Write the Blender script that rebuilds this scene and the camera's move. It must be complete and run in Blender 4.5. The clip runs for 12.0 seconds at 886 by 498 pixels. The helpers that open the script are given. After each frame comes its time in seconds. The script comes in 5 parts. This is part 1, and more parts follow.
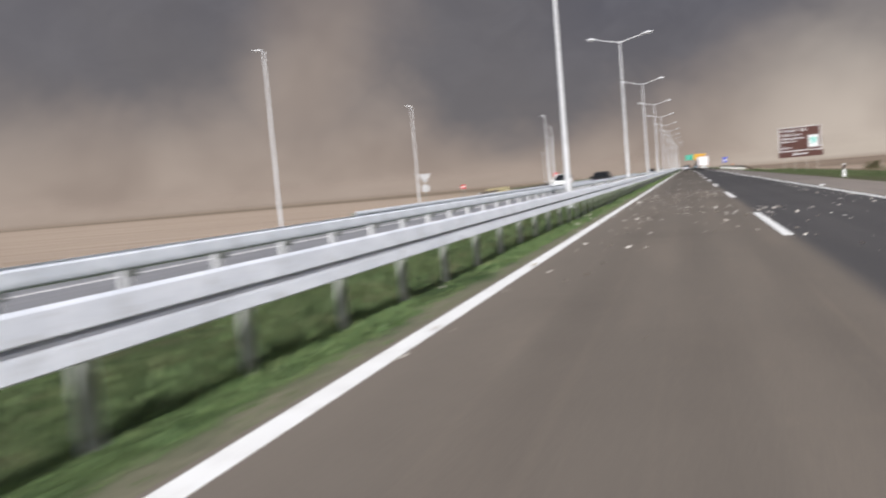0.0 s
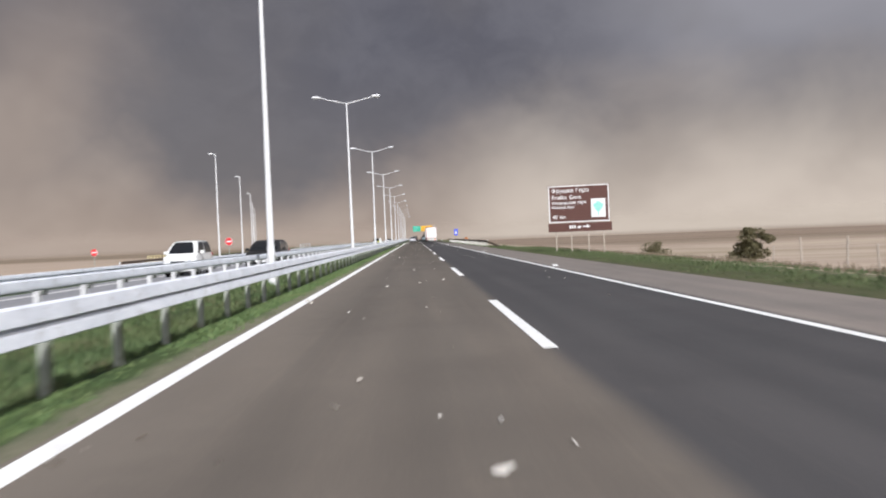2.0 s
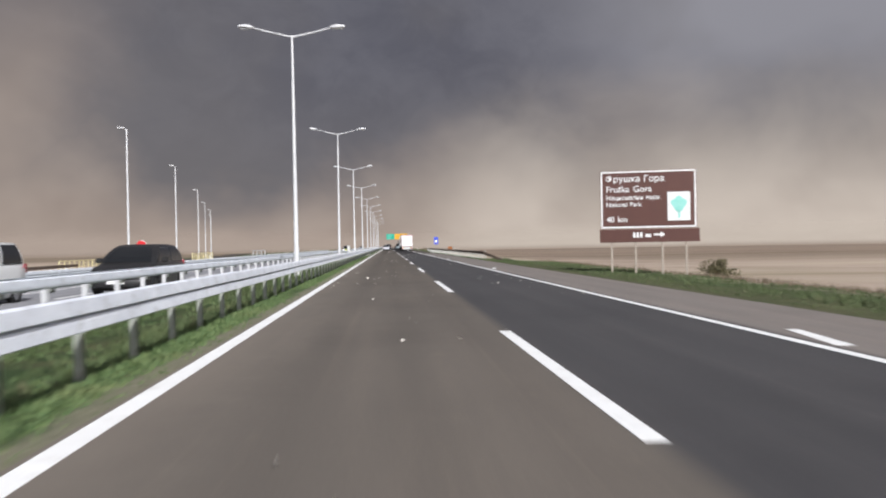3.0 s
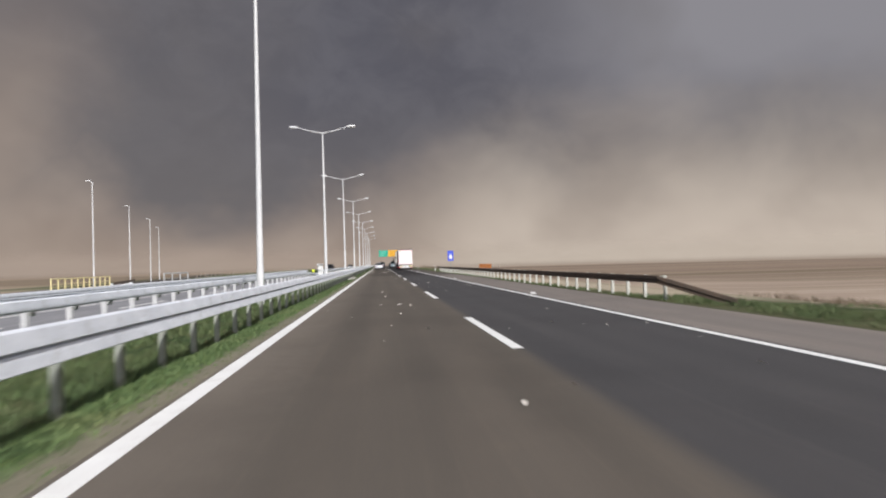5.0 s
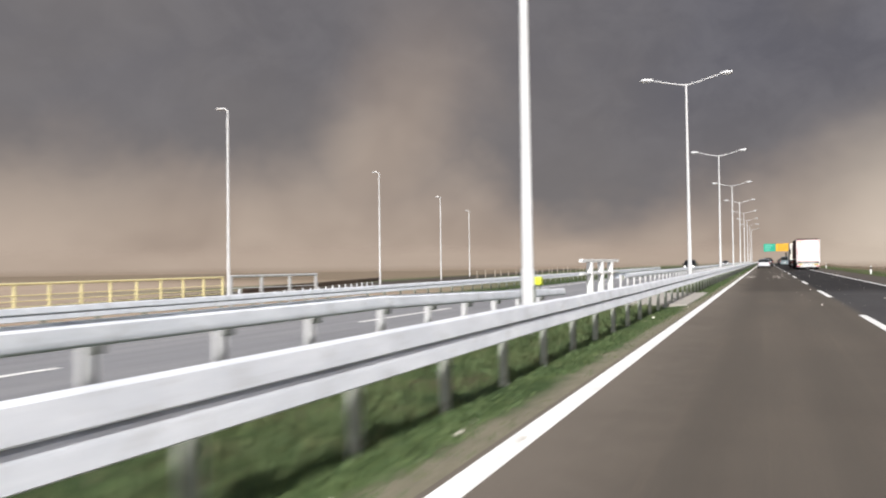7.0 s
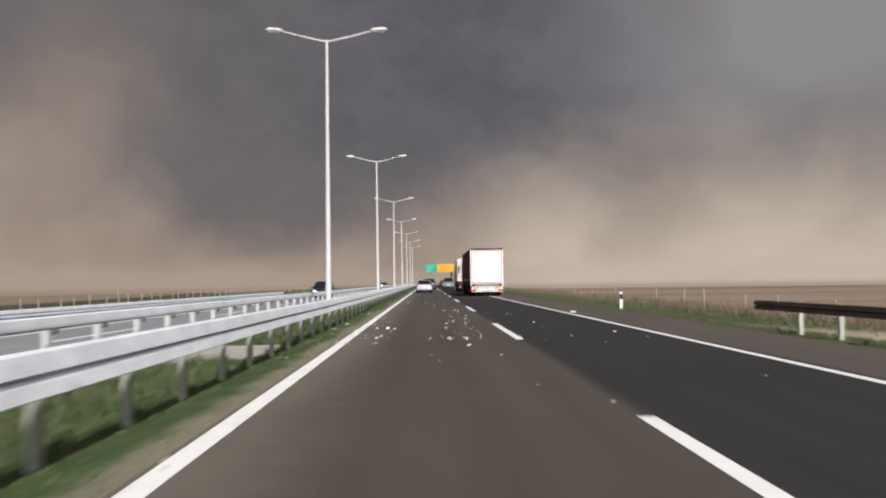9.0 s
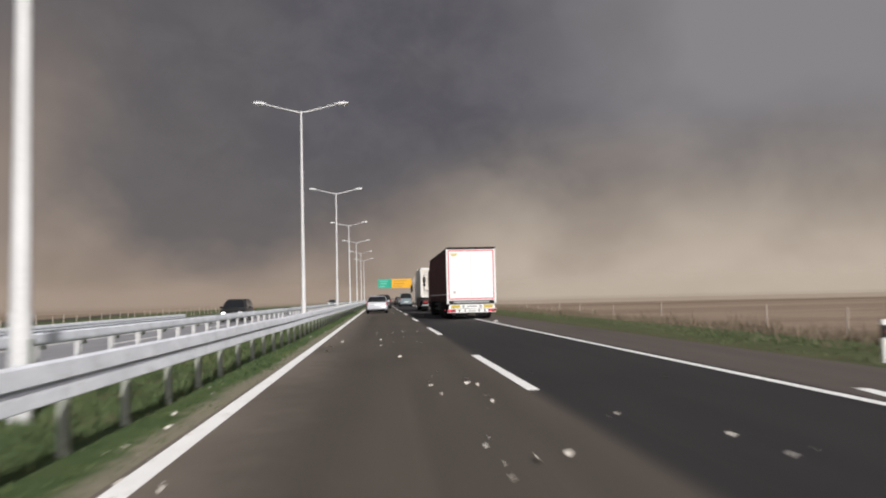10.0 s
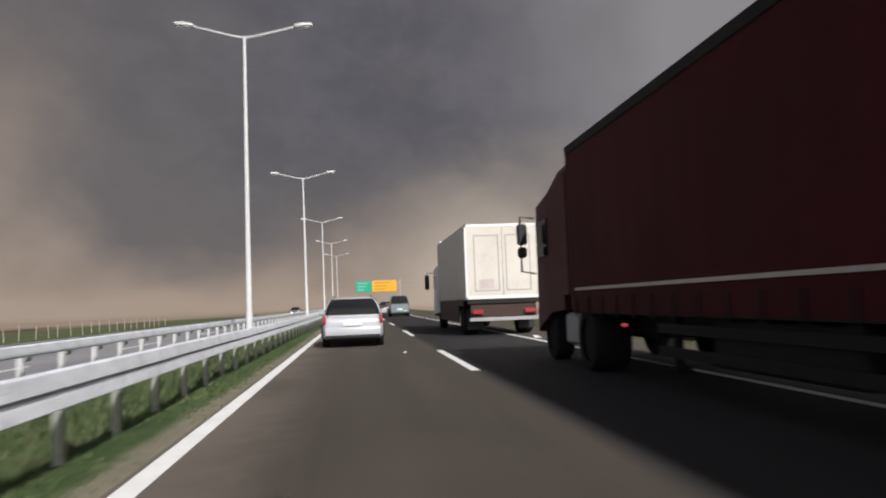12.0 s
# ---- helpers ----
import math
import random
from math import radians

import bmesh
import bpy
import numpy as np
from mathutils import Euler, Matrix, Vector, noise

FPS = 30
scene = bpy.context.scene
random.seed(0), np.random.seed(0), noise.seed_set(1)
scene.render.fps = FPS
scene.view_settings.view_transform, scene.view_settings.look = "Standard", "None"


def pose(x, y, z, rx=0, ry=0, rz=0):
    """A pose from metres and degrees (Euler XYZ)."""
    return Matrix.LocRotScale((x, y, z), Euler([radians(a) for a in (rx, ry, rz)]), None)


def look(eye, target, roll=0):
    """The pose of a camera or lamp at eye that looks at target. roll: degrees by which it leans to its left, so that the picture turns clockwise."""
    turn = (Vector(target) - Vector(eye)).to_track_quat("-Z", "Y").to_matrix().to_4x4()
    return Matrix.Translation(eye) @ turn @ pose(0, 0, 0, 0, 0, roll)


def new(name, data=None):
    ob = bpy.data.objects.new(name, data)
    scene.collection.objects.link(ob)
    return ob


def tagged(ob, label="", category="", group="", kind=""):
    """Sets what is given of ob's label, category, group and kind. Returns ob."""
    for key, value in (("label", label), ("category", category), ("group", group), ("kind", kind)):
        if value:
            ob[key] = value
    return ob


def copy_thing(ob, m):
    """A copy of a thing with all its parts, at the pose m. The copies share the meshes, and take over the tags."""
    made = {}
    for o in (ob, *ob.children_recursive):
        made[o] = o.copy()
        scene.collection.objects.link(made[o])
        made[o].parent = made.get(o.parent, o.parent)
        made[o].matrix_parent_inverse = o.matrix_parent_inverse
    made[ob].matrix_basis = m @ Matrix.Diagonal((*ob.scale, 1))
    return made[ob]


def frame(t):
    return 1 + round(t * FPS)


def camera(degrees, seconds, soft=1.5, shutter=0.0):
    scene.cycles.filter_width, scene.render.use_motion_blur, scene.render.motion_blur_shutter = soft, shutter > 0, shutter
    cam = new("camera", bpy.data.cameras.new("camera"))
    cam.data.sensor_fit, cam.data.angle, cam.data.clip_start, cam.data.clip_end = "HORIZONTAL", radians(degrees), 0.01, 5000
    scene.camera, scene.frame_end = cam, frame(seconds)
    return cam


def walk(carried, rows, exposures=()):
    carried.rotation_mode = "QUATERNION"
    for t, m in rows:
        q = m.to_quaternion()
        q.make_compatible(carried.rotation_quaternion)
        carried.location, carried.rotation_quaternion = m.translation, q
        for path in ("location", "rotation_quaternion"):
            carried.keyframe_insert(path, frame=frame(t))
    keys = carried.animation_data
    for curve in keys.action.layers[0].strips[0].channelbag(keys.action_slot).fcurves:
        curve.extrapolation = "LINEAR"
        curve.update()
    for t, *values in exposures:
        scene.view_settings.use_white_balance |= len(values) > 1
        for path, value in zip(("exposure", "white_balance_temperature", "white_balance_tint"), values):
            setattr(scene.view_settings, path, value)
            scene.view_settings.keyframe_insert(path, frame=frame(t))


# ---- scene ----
cam = camera(58.26, 12.0, soft=2.0, shutter=0.26)
PATH = [
    (0, pose(2.102, 0.000, 1.145, 85.565, 4.909, 17.097)),
    (0.2, pose(2.116, 3.393, 1.144, 85.725, 3.272, 11.007)),
    (0.5, pose(2.188, 8.626, 1.143, 86.976, 2.820, 4.756)),
    (1, pose(2.248, 17.316, 1.133, 88.393, 2.901, 0.990)),
    (1.5, pose(2.254, 26.184, 1.134, 88.852, 3.040, -0.583)),
    (2, pose(2.182, 34.975, 1.142, 89.108, 2.324, -1.997)),
    (2.5, pose(2.110, 43.941, 1.144, 89.572, 1.833, -3.343)),
    (3, pose(1.949, 53.293, 1.161, 89.710, 1.022, -3.949)),
    (3.2, pose(1.934, 57.049, 1.160, 89.763, 0.904, -4.016)),
    (4.8, pose(1.761, 88.629, 1.137, 90.740, 1.348, -4.421)),
    (5, pose(1.724, 92.561, 1.140, 90.966, 1.523, -4.504)),
    (5.5, pose(1.653, 103.041, 1.154, 91.310, 1.793, -3.729)),
    (6, pose(1.635, 113.746, 1.176, 91.306, 2.236, 6.720)),
    (6.2, pose(1.592, 117.971, 1.187, 91.333, 1.727, 13.007)),
    (6.5, pose(1.587, 124.252, 1.198, 91.174, 0.384, 18.697)),
    (7, pose(1.570, 134.682, 1.196, 91.076, 0.651, 22.052)),
    (7.5, pose(1.553, 145.352, 1.175, 91.345, 1.063, 21.292)),
    (7.7, pose(1.547, 149.628, 1.168, 91.452, 0.989, 17.566)),
    (9.3, pose(1.698, 183.445, 1.143, 92.513, 1.118, -2.501)),
    (9.5, pose(1.716, 187.640, 1.141, 92.863, 1.323, -3.022)),
    (10, pose(1.637, 198.154, 1.147, 93.488, 1.345, -4.529)),
    (10.5, pose(1.640, 208.771, 1.151, 93.535, 1.947, -5.244)),
    (11, pose(1.611, 219.151, 1.159, 93.530, 1.749, -5.544)),
    (11.5, pose(1.546, 229.333, 1.164, 93.613, 1.858, -5.631)),
    (12, pose(1.552, 239.532, 1.162, 93.806, 2.160, -6.113)),
]
EXPOSURES = [(0.0, -0.03, 6050, 10), (0.5, -0.06, 5980, 11), (1.5, -0.03, 5980, 11), (2.0, 0.15, 5990, 10), (3.0, 0.04, 5990, 10), (5.0, -0.08, 6150, 10), (5.5, -0.12, 6160, 10), (6.0, -0.14, 6190, 10), (6.5, 0.00, 6270, 9), (7.0, 0.19, 6280, 9),
             (7.7, 0.14, 6280, 9), (9.3, -0.12, 6350, 10), (10.0, -0.20, 6350, 10), (10.5, -0.24, 6310, 10), (11.2, -0.12, 6340, 10), (11.5, -0.14, 6310, 10), (12.0, -0.13, 6310, 10)]
walk(cam, PATH, EXPOSURES)

# ---- world and sun ----
SUN_AZ, SUN_EL = radians(163.0), radians(37.0)
world = bpy.data.worlds.new("world")
scene.world = world
world.use_nodes = True


class Nodes:
    """Short notation for node trees."""

    def __init__(self, tree):
        self.tree = tree
        tree.nodes.clear()

    def add(self, kind, **settings):
        node = self.tree.nodes.new(kind)
        for key, value in settings.items():
            if key == "operation":
                node.operation = value
            elif key == "blend_type":
                node.blend_type = value
            elif key == "data_type":
                node.data_type = value
            elif key == "sky_type":
                node.sky_type = value
        return node

    def link(self, a, b):
        self.tree.links.new(a, b)

    def put(self, socket, value):
        if isinstance(value, bpy.types.NodeSocket):
            self.link(value, socket)
        else:
            socket.default_value = value

    def math(self, op, a, b=0.0, c=0.0, clamp=False):
        node = self.add("ShaderNodeMath", operation=op)
        node.use_clamp = clamp
        for socket, value in zip(node.inputs, (a, b, c)):
            self.put(socket, value)
        return node.outputs[0]

    def mix(self, fac, a, b, blend="MIX"):
        node = self.add("ShaderNodeMix", data_type="RGBA", blend_type=blend)
        self.put(node.inputs[0], fac)
        self.put(node.inputs[6], a if isinstance(a, bpy.types.NodeSocket) else (*a, 1.0))
        self.put(node.inputs[7], b if isinstance(b, bpy.types.NodeSocket) else (*b, 1.0))
        return node.outputs[2]

    def noise(self, vector, scale, detail=4.0, rough=0.55, distortion=0.0):
        node = self.add("ShaderNodeTexNoise")
        if vector is not None:
            self.link(vector, node.inputs["Vector"])
        node.inputs["Scale"].default_value = scale
        node.inputs["Detail"].default_value = detail
        node.inputs["Roughness"].default_value = rough
        node.inputs["Distortion"].default_value = distortion
        return node.outputs["Fac"]

    def steps(self, value, lo, hi, a=0.0, b=1.0, smooth=True):
        node = self.add("ShaderNodeMapRange")
        node.interpolation_type = "SMOOTHSTEP" if smooth else "LINEAR"
        self.put(node.inputs[0], value)
        for i, v in enumerate((lo, hi, a, b)):
            self.put(node.inputs[i + 1], v)
        return node.outputs[0]

    def scaled(self, vector, sx, sy, sz):
        node = self.add("ShaderNodeMapping")
        self.link(vector, node.inputs[0])
        node.inputs["Scale"].default_value = (sx, sy, sz)
        return node.outputs[0]


def build_sky():
    n = Nodes(world.node_tree)
    coord = n.add("ShaderNodeTexCoord").outputs["Generated"]
    split = n.add("ShaderNodeSeparateXYZ")
    n.link(coord, split.inputs[0])
    x, y, z = split.outputs
    clear = n.add("ShaderNodeTexSky", sky_type="NISHITA")
    clear.sun_disc = False
    clear.sun_elevation, clear.sun_rotation = SUN_EL, SUN_AZ
    clear.dust_density = 3.0
    clear_light = n.mix(1.0, clear.outputs[0], (0.075, 0.075, 0.075), "MULTIPLY")
    flat = n.scaled(coord, 1.0, 1.0, 1.3)
    big = n.noise(flat, 2.0, 3.0, 0.5, 0.2)
    fine = n.noise(flat, 5.5, 3.0, 0.5, 0.3)
    lumps = n.noise(flat, 4.6, 4.0, 0.55, 0.2)
    az = n.math("ARCTAN2", x, y)
    # storm cloud: slate grey, paler aloft to the right and far left
    pale = n.math("ADD", n.math("MULTIPLY", n.steps(az, 0.06, 0.50), n.steps(z, 0.06, 0.26)), n.math("MULTIPLY", n.steps(az, -0.62, -0.9), 0.1))
    pale = n.math("ADD", pale, n.math("MULTIPLY", n.math("SUBTRACT", big, 0.5), 1.35), clamp=True)
    gloom = n.math("MULTIPLY", n.math("MULTIPLY", n.steps(az, -0.08, -0.2), n.steps(az, -0.62, -0.42)), n.steps(z, 0.12, 0.25))
    pale = n.math("SUBTRACT", pale, n.math("MULTIPLY", gloom, 0.32), clamp=True)
    core = n.math("MULTIPLY", n.steps(n.math("ABSOLUTE", n.math("ADD", az, 0.05)), 0.05, 0.19, 1.0, 0.0), n.steps(z, 0.10, 0.22))
    pale = n.math("SUBTRACT", pale, n.math("MULTIPLY", core, 0.35), clamp=True)
    slate = n.mix(pale, CLOUD_DARK, CLOUD_PALE)
    ragged = n.noise(flat, 13.0, 5.0, 0.6, 0.4)
    slate = n.mix(n.steps(ragged, 0.35, 0.7, 0.0, 0.16), slate, CLOUD_PALE)
    slate = n.mix(n.steps(az, -0.08, -0.24, 0.0, 0.35), slate, CLOUD_BROWN)
    slate = n.mix(n.steps(fine, 0.42, 0.72, 0.0, 0.3), slate, CLOUD_BROWN)
    slate = n.mix(n.steps(z, 0.26, 0.05, 0.0, 0.65), slate, CLOUD_BROWN)
    # the dust wall: its top rises and falls with the azimuth
    rough = n.math("MULTIPLY", n.math("SUBTRACT", lumps, 0.5), 0.20)
    top = n.math("ADD", n.steps(az, -0.04, 0.16, 0.10, 0.178), n.steps(az, -0.2, -0.4, 0.0, 0.06))
    top = n.math("MAXIMUM", n.math("ADD", top, rough), 0.04)
    dust = n.steps(n.math("DIVIDE", z, top), 0.0, 1.25, 1.0, 0.0)
    # a tall plume of dust to the left
    lean = n.math("ADD", n.math("SUBTRACT", az, n.math("MULTIPLY", z, 0.25)), n.math("MULTIPLY", n.math("SUBTRACT", lumps, 0.5), 0.15))
    plume = n.steps(n.math("ABSOLUTE", n.math("ADD", lean, 0.485)), 0.015, 0.15, 0.72, 0.0)
    plume = n.math("MULTIPLY", plume, n.steps(z, 0.11, 0.40, 1.0, 0.0))
    dust = n.math("MAXIMUM", dust, plume)
    tan = n.mix(n.steps(fine, 0.3, 0.7), DUST_DARK, DUST_PALE)
    tan = n.mix(n.steps(az, -0.05, 0.2), n.mix(1.0, tan, (0.72, 0.68, 0.67), "MULTIPLY"), tan)
    storm = n.mix(n.math("MULTIPLY", dust, 0.95), slate, tan)
    ahead = n.steps(n.math("ADD", y, n.math("MULTIPLY", n.math("SUBTRACT", big, 0.5), 0.4)), -0.35, 0.25)
    sky = n.mix(ahead, clear_light, storm)
    back = n.add("ShaderNodeBackground")
    n.link(sky, back.inputs[0])
    out = n.add("ShaderNodeOutputWorld")
    n.link(back.outputs[0], out.inputs[0])


CLOUD_DARK, CLOUD_PALE, CLOUD_BROWN = (0.112, 0.107, 0.122), (0.285, 0.268, 0.278), (0.182, 0.162, 0.152)
DUST_DARK, DUST_PALE = (0.500, 0.408, 0.328), (0.670, 0.558, 0.450)
build_sky()

sun = new("sun", bpy.data.lights.new("sun", "SUN"))
sun.data.energy, sun.data.angle, sun.data.color = 4.6, radians(1.6), (1.0, 0.955, 0.90)
sun_way = Vector((math.sin(SUN_AZ) * math.cos(SUN_EL), math.cos(SUN_AZ) * math.cos(SUN_EL), math.sin(SUN_EL)))
sun.matrix_world = look(sun_way * 100.0, (0, 0, 0))


# ---- materials ----
def material(name, a, b=None, rough=0.6, metal=0.0, scale=3.0, fine=40.0, bump=0.0, blotch=0.5, spot=None, spot_amount=0.0, coat=0.0, random_tint=0.0, stretch=(1, 1, 1), shine=0.5):
    """Two-scale colour variation, grain and fine relief in object space."""
    m = bpy.data.materials.new(name)
    m.use_nodes = True
    n = Nodes(m.node_tree)
    b = b or tuple(c * 0.8 for c in a)
    coord = n.scaled(n.add("ShaderNodeTexCoord").outputs["Object"], *stretch)
    big = n.noise(coord, scale, 5.0, 0.6)
    grain = n.noise(coord, fine, 3.0, 0.6)
    fac = n.math("ADD", n.math("MULTIPLY", n.steps(big, 0.3, 0.7), blotch), n.math("MULTIPLY", n.steps(grain, 0.3, 0.7), 1.0 - blotch))
    colour = n.mix(fac, a, b)
    if spot:
        colour = n.mix(n.math("MULTIPLY", n.steps(n.noise(coord, scale * 2.7, 6.0, 0.7), 0.52, 0.66), spot_amount), colour, spot)
    if random_tint:
        info = n.add("ShaderNodeObjectInfo")
        colour = n.mix(n.math("MULTIPLY", info.outputs["Random"], random_tint), colour, tuple(c * 0.5 for c in a))
    p = n.add("ShaderNodeBsdfPrincipled")
    n.link(colour, p.inputs["Base Color"])
    n.put(p.inputs["Roughness"], n.math("ADD", rough - 0.06, n.math("MULTIPLY", grain, 0.12)))
    p.inputs["Metallic"].default_value = metal
    p.inputs["Specular IOR Level"].default_value = shine
    p.inputs["Coat Weight"].default_value = coat
    p.inputs["Coat Roughness"].default_value = 0.08
    if bump:
        bp = n.add("ShaderNodeBump")
        bp.inputs["Strength"].default_value = bump
        bp.inputs["Distance"].default_value = 0.01
        n.link(grain, bp.inputs["Height"])
        n.link(bp.outputs[0], p.inputs["Normal"])
    out = n.add("ShaderNodeOutputMaterial")
    n.link(p.outputs[0], out.inputs[0])
    return m


def glowing(name, colour, strength):
    m = bpy.data.materials.new(name)
    m.use_nodes = True
    p = m.node_tree.nodes["Principled BSDF"]
    p.inputs["Base Color"].default_value = (*colour, 1)
    p.inputs["Emission Color"].default_value = (*colour, 1)
    p.inputs["Emission Strength"].default_value = strength
    p.inputs["Roughness"].default_value = 0.25
    return m


def asphalt_material(name, left, right, edge, shade_and_dust=1.0):
    """Sun-bleached brownish lane, darker second lane, dusty shoulder, wheel tracks, patches and shading toned in along
    y.
    """
    m = bpy.data.materials.new(name)
    m.use_nodes = True
    n = Nodes(m.node_tree)
    coord = n.add("ShaderNodeTexCoord").outputs["Object"]
    split = n.add("ShaderNodeSeparateXYZ")
    n.link(coord, split.inputs[0])
    x, y = split.outputs[0], split.outputs[1]
    long = n.scaled(coord, 1.0, 0.10, 1.0)
    streak = n.noise(long, 1.3, 5.0, 0.6)
    thin = n.noise(n.scaled(coord, 6.0, 0.05, 1.0), 1.0, 4.0, 0.6)
    patch = n.noise(coord, 0.20, 4.0, 0.6)
    spots = n.noise(coord, 2.6, 5.0, 0.65)
    grain = n.noise(coord, 90.0, 2.0, 0.7)
    stone = n.noise(coord, 28.0, 3.0, 0.7)
    wander = n.math("ADD", x, n.math("MULTIPLY", n.math("SUBTRACT", streak, 0.5), 0.25))
    lane = n.steps(wander, 3.35, 3.65)
    shoulder = n.steps(wander, 6.6, 6.85)
    colour = n.mix(lane, left, right)
    colour = n.mix(shoulder, colour, edge)
    # camera contrast shading put into the colour: darker beyond y 168
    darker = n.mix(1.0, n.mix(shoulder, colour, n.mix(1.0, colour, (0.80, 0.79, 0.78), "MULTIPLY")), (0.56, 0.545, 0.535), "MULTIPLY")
    # left lane colour multiplied down beyond y 70 to 115
    dimmed = n.mix(n.steps(n.math("ADD", x, 0.0), 3.3, 3.7), n.mix(1.0, colour, (0.80, 0.79, 0.775), "MULTIPLY"), colour)
    colour = n.mix(n.steps(n.math("ADD", y, n.math("MULTIPLY", patch, 20.0)), 70.0, 115.0, 0.0, shade_and_dust), colour, dimmed)
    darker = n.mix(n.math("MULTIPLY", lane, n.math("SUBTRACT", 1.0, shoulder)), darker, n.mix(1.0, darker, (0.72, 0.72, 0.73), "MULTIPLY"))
    colour = n.mix(n.steps(n.math("ADD", y, n.math("MULTIPLY", patch, 8.0)), 168.0, 176.0, 0.0, shade_and_dust), colour, darker)
    # colour multiplied up before y 36 to 60
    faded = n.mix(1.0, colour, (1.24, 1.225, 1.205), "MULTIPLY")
    colour = n.mix(n.steps(n.math("ADD", y, n.math("MULTIPLY", patch, 14.0)), 60.0, 36.0, 0.0, shade_and_dust), colour, faded)
    # polished wheel tracks
    track = n.math("ABSOLUTE", n.math("SUBTRACT", n.math("PINGPONG", n.math("ADD", x, 0.05), 0.875), 0.45))
    colour = n.mix(n.steps(track, 0.0, 0.38, 0.22, 0.0), colour, n.mix(1.0, colour, (0.70, 0.70, 0.71), "MULTIPLY"))
    colour = n.mix(n.steps(streak, 0.42, 0.68, 0.0, 0.5), colour, n.mix(1.0, colour, (1.3, 1.27, 1.24), "MULTIPLY"))
    colour = n.mix(n.steps(thin, 0.52, 0.75, 0.0, 0.35), colour, n.mix(1.0, colour, (1.28, 1.24, 1.2), "MULTIPLY"))
    colour = n.mix(n.steps(patch, 0.45, 0.7, 0.0, 0.40), colour, n.mix(1.0, colour, (0.70, 0.70, 0.71), "MULTIPLY"))
    colour = n.mix(n.steps(spots, 0.58, 0.74, 0.0, 0.35), colour, n.mix(1.0, colour, (1.35, 1.30, 1.24), "MULTIPLY"))
    colour = n.mix(n.steps(stone, 0.45, 0.75, 0.0, 0.3), colour, n.mix(1.0, colour, (1.5, 1.47, 1.45), "MULTIPLY"))
    colour = n.mix(n.steps(grain, 0.3, 0.75, 0.0, 0.4), colour, n.mix(1.0, colour, (0.55, 0.55, 0.55), "MULTIPLY"))
    # pale dust gathers along the edge line of the fast lane
    drift = n.math("ADD", x, n.math("MULTIPLY", n.math("SUBTRACT", spots, 0.5), 0.9))
    drift = n.math("MULTIPLY", n.steps(drift, 1.15, 0.15), n.steps(patch, 0.30, 0.60, 0.35, 1.0))
    colour = n.mix(n.math("MULTIPLY", n.math("MULTIPLY", drift, n.steps(x, -0.5, 0.0)), 0.55 * shade_and_dust), colour, (0.205, 0.175, 0.145))
    p = n.add("ShaderNodeBsdfPrincipled")
    n.link(colour, p.inputs["Base Color"])
    n.put(p.inputs["Roughness"], n.steps(streak, 0.2, 0.8, 0.78, 0.9))
    p.inputs["Specular IOR Level"].default_value = 0.25
    bp = n.add("ShaderNodeBump")
    bp.inputs["Strength"].default_value = 0.5
    bp.inputs["Distance"].default_value = 0.006
    n.link(stone, bp.inputs["Height"])
    n.link(bp.outputs[0], p.inputs["Normal"])
    out = n.add("ShaderNodeOutputMaterial")
    n.link(p.outputs[0], out.inputs[0])
    return m


